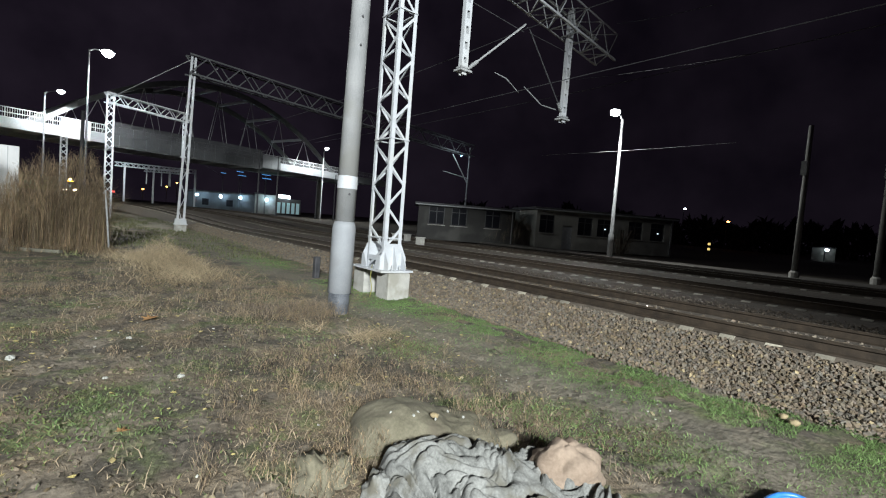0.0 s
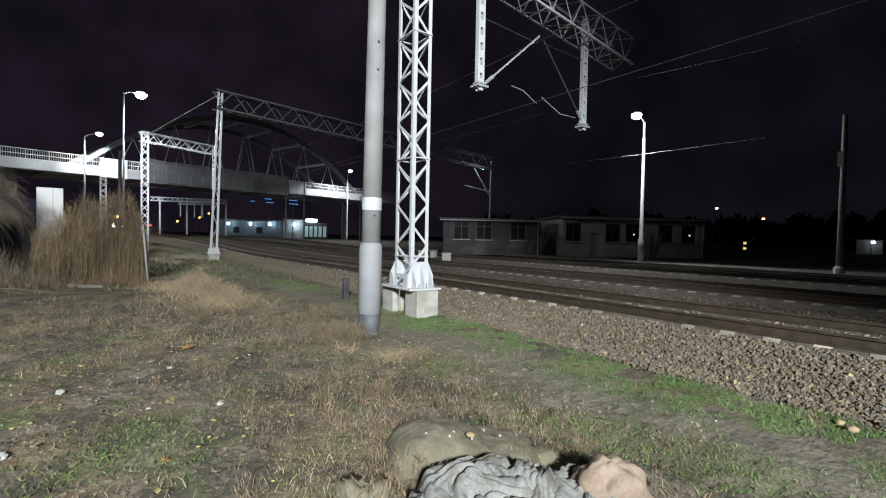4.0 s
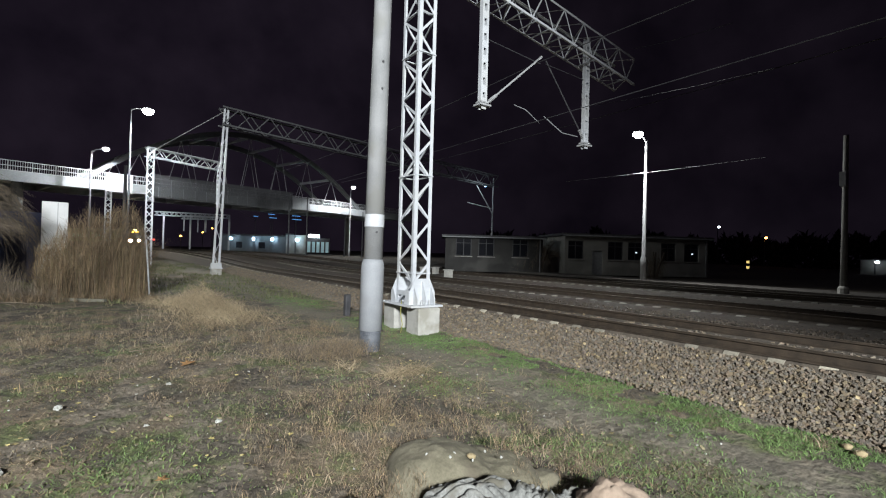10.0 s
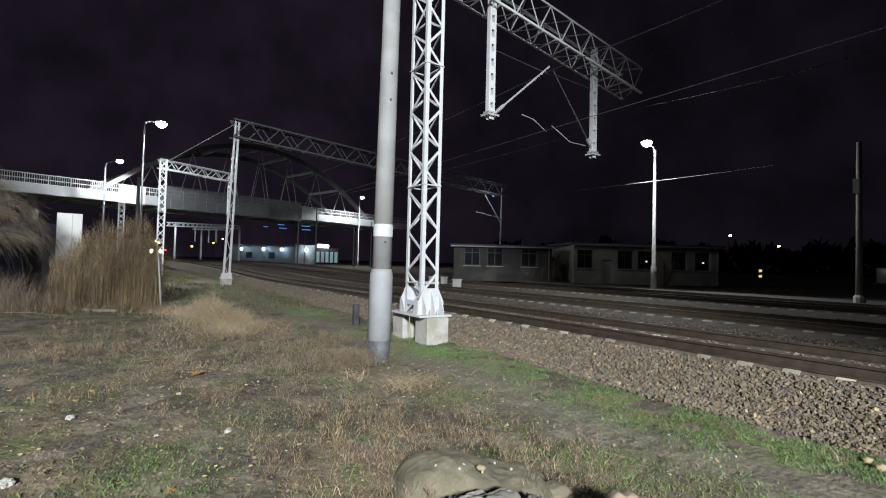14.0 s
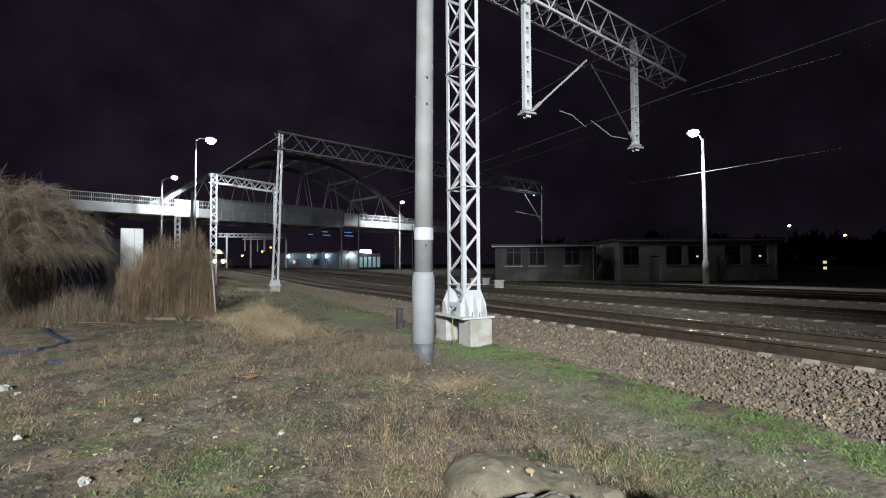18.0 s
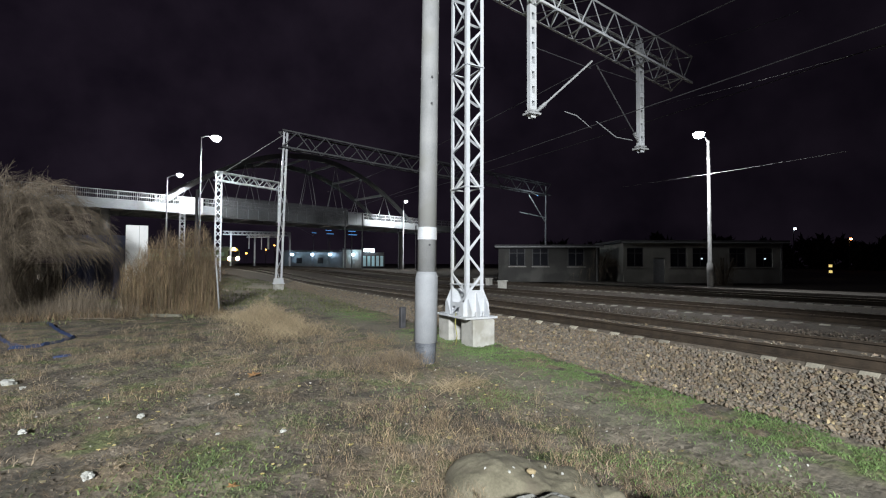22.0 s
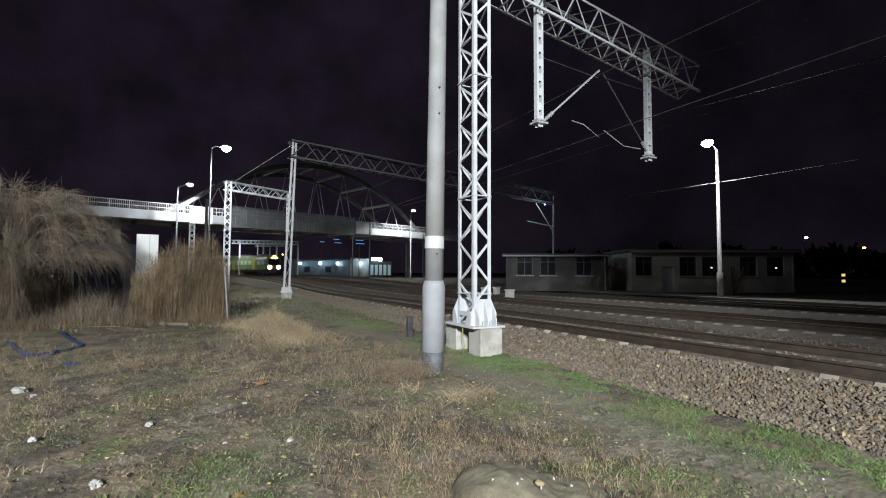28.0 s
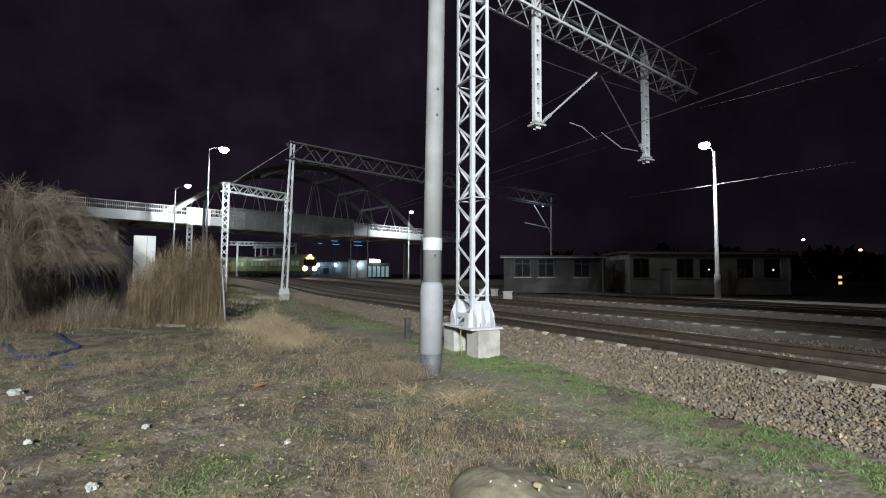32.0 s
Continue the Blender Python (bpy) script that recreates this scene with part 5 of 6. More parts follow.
def build_ballast_stones():
    n = 26000
    y = -1.0 + 13.5 * rng.uniform(0, 1, n)
    x = rng.uniform(6.2, 7.55, n) + 0.12 * np.sin(y * 1.3) * (rng.uniform(0, 1, n) < 0.4)
    z = np.array([max(shoulder_z(a, b), ground_z(a, b)) for a, b in zip(x, y)]) + rng.uniform(-0.01, 0.035, n)
    stones("ballast_stones", x, y, z, spread(0.03, 0.07, n), STONE, "sharp grey-brown crushed stones on the shoulder", "ballast")
    n = 16000
    y = -1.0 + 9.0 * rng.uniform(0, 1, n)
    x = rng.uniform(6.15, 7.5, n)
    z = np.array([max(shoulder_z(a, b), ground_z(a, b)) for a, b in zip(x, y)]) + rng.uniform(-0.005, 0.025, n)
    stones("ballast_chips", x, y, z, spread(0.018, 0.036, n), STONE, "small chips filling the ballast shoulder", "ballast")
    # single stones lying on top where the shoulder comes nearest
    variants = []
    for k in range(6):
        g = Geo()
        ring = [(math.cos(a) * rng.uniform(0.7, 1.1), math.sin(a) * rng.uniform(0.6, 1.0)) for a in np.linspace(0, 2 * math.pi, 7)[:-1]]
        g.v = [(p * 0.033, q * 0.033, -0.016 + rng.uniform(0, 0.008)) for p, q in ring] + [(p * 0.024 * rng.uniform(0.7, 1.1), q * 0.024, 0.016 + rng.uniform(-0.008, 0.008)) for p, q in ring]
        g.f = [tuple(range(5, -1, -1)), tuple(range(6, 12))] + [(i, (i + 1) % 6, 6 + (i + 1) % 6, 6 + i) for i in range(6)]
        variants.append(g.mesh("stone", STONEPIECE))
    for k in range(280):
        s = new("stone", variants[k % 6])
        s.parent = BALLASTNEAR
        a, b = rng.uniform(6.3, 7.45), rng.uniform(0.3, 6.0)
        s.location = (a, b, shoulder_z(a, b) + 0.04)
        s.rotation_euler = (rng.uniform(-0.4, 0.4), rng.uniform(-0.75, -0.1), rng.uniform(0, 6.28))
    n = 13000
    y = rng.uniform(12.5, 42, n)
    x = rng.uniform(6.2, 7.58, n)
    z = np.array([max(shoulder_z(a, b), ground_z(a, b)) for a, b in zip(x, y)]) + rng.uniform(-0.01, 0.025, n)
    stones("ballast_stones", x, y, z, spread(0.06, 0.10, n), STONE, "crushed stones of the shoulder further along", "ballast")
    n = 4200
    y = rng.uniform(-1, 26, n)
    x = rng.uniform(7.78, 9.0, n)
    z = np.array([bed_z(b) + 0.075 for b in y]) + rng.uniform(-0.02, 0.015, n)
    stones("ballast_stones", x, y, z, spread(0.04, 0.07, n), STONE, "grey-brown stones between the rails", "ballast")
    n = 9000
    y = rng.uniform(-1, 26, n)
    x = rng.uniform(9.3, 13.2, n)
    z = np.array([bed_z(b) + 0.055 for b in y]) + rng.uniform(-0.03, 0.01, n) - np.where((x > 9.62), 0.08, 0) - np.where((x > 10.8), 0.12, 0)
    stones("ballast_stones", x, y, z, spread(0.04, 0.07, n), DARKSTONE, "dark stones between the rails", "ballast")
    n = 9000
    y = rng.uniform(-1, 24, n)
    x = rng.uniform(11.4, 18.4, n)
    z = np.array([max(bed_z(b) - 0.05, ground_z(a, b)) for a, b in zip(x, y)]) + rng.uniform(-0.02, 0.01, n)
    stones("ballast_stones", x, y, z, spread(0.04, 0.075, n), DARKSTONE, "dark scattered stones between the far tracks", "ballast")
    n = 260
    y = rng.uniform(-1, 12, n)
    x = rng.uniform(6.3, 7.45, n)
    z = np.array([max(shoulder_z(a, b), ground_z(a, b)) for a, b in zip(x, y)]) + rng.uniform(0.025, 0.04, n)
    stones("yellow_stones", x, y, z, spread(0.035, 0.075, n), YELLOWSTONE, "yellowish stones and leaves among the ballast", "ballast")
    n = 5200
    x, y = rng.uniform(-5, 4.6, n), 2.0 + 10 * rng.uniform(0, 1, n) ** 1.3
    z = np.array([ground_z(a, b) for a, b in zip(x, y)])
    stones("soil_clods", x, y, z, spread(0.012, 0.05, n), SOIL, "dark crumbs and clods of soil", "soil")
    n = 1500
    x, y = rng.uniform(-5, 5.0, n), 2.2 + 10 * rng.uniform(0, 1, n) ** 1.2
    z = np.array([ground_z(a, b) + 0.006 for a, b in zip(x, y)])
    stones("dead_leaves", x, y, z, spread(0.02, 0.062, n), DEADLEAF, "small pale dead leaves and chips strewn on the soil", "leaves", upright=0.12)
    # strays on the soil
    n = 240
    x, y = rng.uniform(-4, 6.2, n), rng.uniform(2.0, 12, n)
    z = np.array([ground_z(a, b) for a, b in zip(x, y)])
    stones("pebbles", x, y, z, spread(0.012, 0.035, n), CONCRETE, "small pale pebbles on the soil", "pebbles")


build_ballast_stones()


# ---- the heap in the foreground ----
SACK = mat("dirty_sack", (0.105, 0.095, 0.064), (0.175, 0.159, 0.113), 0.95, scale=5, fine=60, bump=0.6, c=(0.115, 0.10, 0.072), patch=3)
BOULDER = mat("reddish_boulder", (0.185, 0.138, 0.103), (0.30, 0.232, 0.178), 0.9, scale=4, fine=40, bump=0.6, c=(0.20, 0.14, 0.10), patch=3)
CLOTH = mat("grey_rag", (0.115, 0.117, 0.11), (0.27, 0.272, 0.26), 0.95, scale=5, fine=60, bump=0.5, c=(0.105, 0.098, 0.078), patch=4)
BLUEPLASTIC = mat("blue_plastic", (0.014, 0.026, 0.075), (0.03, 0.055, 0.135), 0.4, scale=6, fine=40, bump=0.1)
BRIGHTBLUE = mat("bright_blue_plastic", (0.03, 0.16, 0.55), (0.05, 0.22, 0.65), 0.35, scale=6, fine=40, bump=0.1)
LITTER = mat("white_litter", (0.28, 0.285, 0.265), (0.46, 0.46, 0.43), 0.6, scale=12, fine=80, bump=0.3)
LEAFORANGE = mat("orange_leaf", (0.24, 0.125, 0.045), (0.35, 0.20, 0.085), 0.7, scale=20, fine=90, bump=0.2)
LEAFYELLOW = mat("yellow_leaf", (0.32, 0.26, 0.09), (0.46, 0.39, 0.17), 0.7, scale=20, fine=90, bump=0.2, island=True)


def lump(x, y, z, rx, ry, rz, seed, rough=0.25, turn=0.0, n=28, sq=0.8):
    """A rounded stone or sack: a sphere pushed in and out."""
    g = Geo()
    m = n // 2
    c, s = math.cos(turn), math.sin(turn)
    for i in range(m + 1):
        th = math.pi * i / m
        for j in range(n):
            ph = 2 * math.pi * j / n
            d = Vector((math.sin(th) * math.cos(ph), math.sin(th) * math.sin(ph), math.cos(th)))
            k = 1 + rough * noise.noise(d * 1.6 + Vector((seed, 0, 0))) + rough * 0.5 * noise.noise(d * 4.5 + Vector((seed, 3, 0))) + rough * 0.22 * noise.noise(d * 11 + Vector((seed, 7, 0)))
            e = Vector((abs(d.x) ** sq * math.copysign(1, d.x) * rx, abs(d.y) ** sq * math.copysign(1, d.y) * ry, abs(d.z) ** sq * math.copysign(1, d.z) * rz)) * k
            g.v.append((x + e.x * c - e.y * s, y + e.x * s + e.y * c, z + e.z))
    g.f = [(i * n + j, (i + 1) * n + j, (i + 1) * n + (j + 1) % n, i * n + (j + 1) % n) for i in range(m) for j in range(n)]
    return g


def build_heap():
    # the sack: a draped mound with two lobes and creases
    g = Geo()
    nx, ny, turn = 110, 70, -0.52
    for j in range(ny + 1):
        for i in range(nx + 1):
            u, v = i / nx * 2 - 1, j / ny * 2 - 1
            X, Y = u * (0.62 + 0.05 * noise.noise((v * 2, 4, 0))), v * (0.36 + 0.05 * noise.noise((u * 2.5, 1, 0)))
            lobe = 1 + 0.13 * math.cos((u + 0.3) * 4.2) - 0.22 * u
            h = 0.265 * lobe * max(0, 1 - abs(u) ** 5) ** 0.45 * max(0, 1 - abs(v) ** 3.2) ** 0.5
            h += (0.025 * noise.noise((X * 5, Y * 5, 1)) + 0.012 * noise.noise((X * 13, Y * 13, 4)) + 0.004 * noise.noise((X * 40, Y * 40, 4))) * (1 - abs(u) ** 6)
            h -= 0.03 * math.exp(-((X - 0.18 + 0.2 * Y) / 0.05) ** 2) * (1 - abs(v))
            g.v.append((2.31 + X * math.cos(turn) - Y * math.sin(turn), 2.99 + X * math.sin(turn) + Y * math.cos(turn), h - 0.01))
    n = nx + 1
    g.f = [(j * n + i, j * n + i + 1, (j + 1) * n + i + 1, (j + 1) * n + i) for j in range(ny) for i in range(nx)]
    solid("sack", g, SACK, "dirt-covered olive-brown sack lying on the rubble heap", "sack", smooth=True)
    solid("rock", lump(1.34, 2.78, 0.03, 0.19, 0.17, 0.2, 2, 0.6, 0.2, 32, 1.0), SACK, "earthy lump of rubble", "rock", "rubble", smooth=True)
    solid("rock", lump(2.80, 1.93, 0.07, 0.28, 0.2, 0.24, 6, 0.3, -0.6, 40, 0.95), BOULDER, "smooth reddish boulder beside the rags", "rock", "rubble", smooth=True)
    solid("rock", lump(1.56, 2.47, 0.04, 0.12, 0.1, 0.13, 12, 0.5, 0.4, 28, 1.0), CLOTH, "small pale stone under the rags", "rock", "rubble", smooth=True)
    solid("rock", lump(2.85, 2.62, 0.03, 0.13, 0.1, 0.08, 14, 0.3), SACK, "earthy lump of rubble", "rock", "rubble", smooth=True)
    # pale flecks lying on the sack
    for dx, dy, r in ((-0.3, 0.02, 0.012), (-0.26, -0.08, 0.016), (-0.12, -0.06, 0.036), (-0.15, -0.13, 0.018), (0.15, 0.0, 0.014), (0.26, -0.1, 0.012), (-0.33, -0.1, 0.013), (0.02, -0.17, 0.012)):
        x, y = 2.31 + dx * 0.88 + dy * 0.47, 2.94 - dx * 0.47 + dy * 0.88
        solid("pale_fleck", lump(x, y, 0.275 - 0.06 * dx, r * 0.8, r * 0.55, 0.012, dx * 40, 0.4, dx * 9, 10), LITTER, "small pale fleck lying on the sack", "litter", "pale flecks", smooth=True)
    # crumpled rags: a sheet with sharp folds
    g = Geo()
    nx, ny = 190, 120
    for j in range(ny + 1):
        for i in range(nx + 1):
            u, v = i / nx * 2 - 1, j / ny * 2 - 1
            edge = 1 - 0.22 * noise.noise((math.atan2(v, u) * 1.6, 1, 0))
            X, Y = u * 0.86 * edge, v * 0.54 * edge
            r = max(abs(u), abs(v))
            flow = 2.4 * noise.noise((X * 1.5, Y * 1.5, 4)) + 0.5
            ca, sa = math.cos(flow), math.sin(flow)
            A, B = X * ca + Y * sa, -X * sa + Y * ca
            A, B = A + 0.05 * noise.noise((X * 6, Y * 6, 1)), B + 0.05 * noise.noise((X * 6, Y * 6, 6))
            f1 = noise.noise(Vector((A * 3.2, B * 4.2, 3)))
            f2 = 1 - math.exp(-7 * abs(noise.noise(Vector((A * 2.6, B * 8.5, 8)))))
            f3 = 1 - math.exp(-6 * abs(noise.noise(Vector((A * 6 + f2, B * 17, 2)))))
            f4 = noise.noise(Vector((X * 42, Y * 42, 2)))
            h = 0.21 * math.exp(-((u + 0.42) / 0.7) ** 2 - ((v - 0.45) / 0.6) ** 2) + 0.01 + 0.06 * f1 + 0.085 * f2 + 0.035 * f3 + 0.004 * f4
            h *= 1 - smooth01(0.86, 1.0, r)
            turn = -0.52
            x = 2.25 + X * math.cos(turn) - Y * math.sin(turn)
            y = 1.98 + X * math.sin(turn) + Y * math.cos(turn)
            g.v.append((x, y, max(0.005, h)))
    n = nx + 1
    g.f = [(j * n + i, j * n + i + 1, (j + 1) * n + i + 1, (j + 1) * n + i) for j in range(ny) for i in range(nx)]
    solid("crumpled_rag", g, CLOTH, "crumpled grey cloth rags heaped on rubble", "rags", smooth=True)
    g = Geo()
    pts = [(3.90 + 0.24 * math.cos(a), 0.83 + 0.19 * math.sin(a), 0.035 + 0.012 * math.sin(3 * a)) for a in np.linspace(0, 2 * math.pi, 33)]
    g.tube(pts, 0.02, 8)
    t = thing("basin", "bright blue plastic basin half in the weeds", "basin")
    part("rim", g, BRIGHTBLUE, t, "", True)
    g = Geo()
    k = 28
    for z, r in ((0.035, 1.0), (-0.08, 0.75), (-0.09, 0.0)):
        g.v += [(3.90 + 0.24 * r * math.cos(2 * math.pi * j / k), 0.83 + 0.19 * r * math.sin(2 * math.pi * j / k), z) for j in range(k)]
    g.f = [(i * k + j, i * k + (j + 1) % k, (i + 1) * k + (j + 1) % k, (i + 1) * k + j) for i in range(2) for j in range(k)]
    part("bowl", g, BRIGHTBLUE, t, "", True)


def build_litter():
    def on(x, y, dz=0.0):
        return x, y, ground_z(x, y) + dz
    for x, y, r in ((0.89, 5.41, 0.045), (-0.54, 6.64, 0.06), (-2.43, 9.2, 0.12), (-2.2, 8.95, 0.05), (-0.77, 4.94, 0.07), (0.55, 7.15, 0.04), (-1.6, 6.55, 0.06), (0.25, 5.6, 0.03)):
        a, b, c = on(x, y, r * 0.3)
        solid("litter_scrap", lump(a, b, c, r * 0.75, r * 0.6, r * 0.42, x * 9, 0.7, x, 14), LITTER, "crumpled white scrap on the soil", "litter", "litter scraps", smooth=False)
    for x, y, r in ((6.47, 3.24, 0.045), (5.85, 1.37, 0.06), (5.98, 1.5, 0.05), (2.28, 2.84, 0.034)):
        a, b, c = x, y, max(ground_z(x, y), shoulder_z(x, y)) + r * 0.45
        if y > 2.8 and x < 4:
            c += 0.235
        solid("stone", lump(a, b, c, r, r * 0.7, r * 0.55, x * 5, 0.3, x, 16), YELLOWSTONE, "pale yellowish stone on the ground", "stone", "loose stones", smooth=True)

    def leaf(x, y, size, material, label, group):
        a, b, c = on(x, y, 0.025)
        g = Geo()
        tu = rng.uniform(0, 6.28)
        ring = [(0, -1), (0.35, -0.55), (0.8, -0.5), (0.5, -0.1), (0.85, 0.4), (0.35, 0.35), (0, 1), (-0.35, 0.35), (-0.85, 0.4), (-0.5, -0.1), (-0.8, -0.5), (-0.35, -0.55)]
        vs = [(a, b, c + 0.01)] + [(a + size * (p * math.cos(tu) - q * math.sin(tu)), b + size * (p * math.sin(tu) + q * math.cos(tu)), c + size * 0.35 * (p * p - 0.3 * q)) for p, q in ring]
        g.add(vs, [(0, i + 1, (i + 1) % 12 + 1) for i in range(12)])
        solid("fallen_leaf", g, material, label, "leaf", group)
    leaf(0.87, 8.05, 0.13, LEAFORANGE, "large curled orange leaf on the soil", "fallen leaves")
    leaf(0.3, 4.1, 0.055, LEAFORANGE, "curled brown leaf in the green patch", "fallen leaves")
    for _ in range(80):
        leaf(rng.uniform(-3, 4.5), rng.uniform(2.6, 9), rng.uniform(0.015, 0.036), LEAFYELLOW, "small yellow fallen leaf", "fallen leaves")
    # torn blue sheeting
    for pts in (((-3.86, 17.9), (-3.2, 15.9), (-2.55, 14.1)), ((-2.55, 14.1), (-2.9, 13.3), (-3.4, 12.9)), ((-4.3, 15.3), (-3.8, 14.1), (-3.25, 13.1))):
        g = Geo()
        k = 12
        for i in range(k + 1):
            s = i / k * 2
            p, q = Vector(pts[min(int(s), 1)]), Vector(pts[min(int(s), 1) + 1])
            c = p.lerp(q, s - min(int(s), 1))
            z = ground_z(c.x, c.y) + 0.06 + 0.05 * noise.noise((i * 0.9, c.x, 0))
            w = 0.4 + 0.5 * abs(noise.noise((i * 1.7, c.y, 2)))
            g.v += [(c.x - 0.05 * w, c.y - 0.06, z - 0.045), (c.x, c.y, z + 0.04 * w), (c.x + 0.05 * w, c.y + 0.06, z - 0.045)]
        for i in range(k):
            g.f += [(3 * i + j, 3 * i + j + 1, 3 * i + j + 4, 3 * i + j + 3) for j in range(2)]
        solid("plastic_sheet", g, BLUEPLASTIC, "torn strip of dark blue plastic sheeting", "plastic sheet", "plastic strips")
    g = lump(-2.24, 11.49, ground_z(-2.24, 11.49) + 0.02, 0.17, 0.04, 0.035, 3, 0.3, 0.4, 12)
    solid("bottle_scrap", g, BLUEPLASTIC, "crushed blue plastic bottle", "litter", smooth=True)
    for a, b in (((-3.3, 18.0), (-1.6, 17.5)), ((-2.6, 17.4), (-2.3, 16.9)), ((0.15, 9.2), (1.1, 9.6)), ((4.6, 4.35), (4.75, 4.75))):
        g = Geo()
        p, q = Vector((*a, ground_z(*a) + 0.1)), Vector((*b, ground_z(*b) + 0.03))
        g.tube([p, p.lerp(q, 0.5) + Vector((0.03, 0.05, 0.03)), q], [0.010, 0.008, 0.004], 6)
        solid("fallen_branch", g, TWIG, "thin dry branch lying on the ground", "branch", "fallen branches")


build_heap()
build_litter()


# ---- small things along the line ----
YARDSLAB = mat("mossy_slab", (0.10, 0.098, 0.075), (0.2, 0.19, 0.15), 0.9, scale=5, fine=40, bump=0.5)
MASTGREY = mat("weathered_mast", (0.12, 0.118, 0.11), (0.2, 0.196, 0.182), 0.9, scale=4, fine=50, bump=0.3)


def build_trackside():
    g = Geo()
    g.box(5.33, 12.48, 0.22, 0.16, 0.16, 0.75, 0.1, 0.02)
    solid("marker_post", g, DARKSTEEL, "short dark concrete marker post", "post", smooth=False)
    g = Geo()
    g.tube([(0.84, 19.3, -0.1), (0.68, 19.4, 2.05)], 0.028, 8)
    solid("thin_pipe_post", g, GALV, "thin leaning galvanised pipe post beside reeds", "post", smooth=True)
    for x, y, s in ((17.8, 25.1, 0.5), (20.3, 30.4, 0.45), (19.5, 30.9, 0.42)):
        t = thing("cable_box", "small pale concrete cable box beside the track", "cable box", (x, y, bed_z(y) - 0.2), 0.3, "cable boxes")
        g = Geo()
        g.box(0, 0, 0.3, s, s * 0.8, 0.7, bev=0.03)
        part("box_body", g, CONCRETE, t)
        g = Geo()
        g.box(0, 0, 0.68, s + 0.08, s * 0.8 + 0.08, 0.06, bev=0.015)
        part("lid", g, CONCRETE, t)
    g = Geo()
    g.bar((-1.75, 19.2, 0.05), (-0.4, 18.2, 0.05), 0.12, 0.09)
    solid("kerb_slab", g, YARDSLAB, "weathered mossy slab lying before the reeds", "slab")
    # masts on the far side
    for x, y, h in ((29.2, 7.6, 7.8), (33.0, 5.03, 8.0)):
        t = thing("catenary_mast", "tapered grey concrete mast in the dark", "mast", (x, y, 0.4), 0, "catenary masts")
        g = Geo()
        g.tube([(0, 0, -0.4), (0, 0, h)], [0.15, 0.11], 10)
        part("shaft", g, MASTGREY, t, "", True)
        g = Geo()
        g.tube([(0, 0, -0.2), (0, 0, 0.25), (0, 0, 0.35)], [0.24, 0.24, 0.16], 10)
        part("collar", g, CONCRETE, t)
        g = Geo()
        g.box(-0.3, 0, h - 2.2, 0.3, 0.25, 0.7)
        part("bracket", g, GREYSTEEL, t)
    # dark mast and lattice mast before the bridge
    t = thing("catenary_mast", "tall dark steel mast standing before the bridge", "mast", (0.05, 58.9, 0.2), 0, "catenary masts")
    g = Geo()
    g.tube([(0, 0, 0), (0, 0, 9.9)], [0.2, 0.16], 10)
    part("shaft", g, DARKSTEEL, t)
    t = thing("catenary_mast", "bright lattice mast below the bridge edge", "mast", (-1.3, 57.4, 0.2), 0, "catenary masts")
    lattice(t, (0, 0, 0), (0, 0, 7.6), 0.55, 0.6, 0.6, 0.1, 0.07, WHITE, True, "mast_")
    for x, y, h in ((30.9, 74.2, 7.2), (33.5, 72.8, 7.8), (19.9, 68.7, 9.5), (22.8, 69.4, 9.2)):
        t = thing("catenary_mast", "slim dark catenary mast beside the tracks", "mast", (x, y, 0.6), 0, "catenary masts")
        g = Geo()
        g.tube([(0, 0, 0), (0, 0, h)], [0.11, 0.09], 8)
        part("shaft", g, DARKSTEEL, t)


def wire(name, pts, r, label, sag=0.0):
    g = Geo()
    p, q = Vector(pts[0]), Vector(pts[-1])
    n = 10
    g.tube([p.lerp(q, i / n) - Vector((0, 0, sag * 4 * (i / n) * (1 - i / n))) for i in range(n + 1)], r, 4)
    # a lit wire takes the paler steel: lamplight is put into its colour
    solid(name, g, GALV if name == "guy_rod" or "lit" in label else DARKSTEEL, label, "overhead wire", "overhead wires")


def build_wires():
    wire("messenger_wire", ((9.95, -12, 7.6), (9.95, 9.62, 7.55)), 0.012, "thin overhead messenger wire above the track", 0.2)
    wire("messenger_wire", ((9.95, 9.62, 7.55), (9.0, 36, 7.4)), 0.012, "thin overhead messenger wire above the track", 0.3)
    wire("contact_wire", ((9.8, -12, 5.75), (9.8, 36, 5.75)), 0.010, "thin contact wire above the track")
    wire("messenger_wire", ((14.6, -12, 7.6), (14.6, 36, 7.4)), 0.012, "thin overhead messenger wire above the track", 0.4)
    wire("feeder_wire", ((18.5, 6.0, 8.56), (29.5, 22.8, 13.5)), 0.011, "dark feeder wire crossing the sky", 0.1)
    wire("feeder_wire", ((15.1, 6.7, 9.1), (18.9, 12.6, 11.4)), 0.010, "dark feeder wire crossing the sky", 0.07)
    wire("feeder_wire", ((26.8, 23.1, 7.37), (29.9, 11.3, 7.78)), 0.010, "wire lit beside the platform lamp", 0.05)
    wire("guy_rod", ((1.9, 42.4, 9.3), (5.3, 33.9, 10.85)), 0.03, "pale stay rod between portal and gantry")
    wire("feeder_wire", ((6.9, 44.5, 6.0), (20, 90, 7.0)), 0.02, "thin overhead wire below the bridge")


EARTH = mat("yellow_green_cable", (0.24, 0.23, 0.06), (0.32, 0.30, 0.08), 0.5, scale=8, bump=0)
g = Geo()
g.tube([(5.42, 9.5, 0.72), (5.36, 9.42, 0.62), (5.34, 9.40, 0.42), (5.37, 9.36, 0.18), (5.33, 9.36, -0.02)], 0.010, 6)
solid("earthing_cable", g, EARTH, "thin yellow earthing cable at the gantry foot", "cable", smooth=True)
build_trackside()
build_wires()


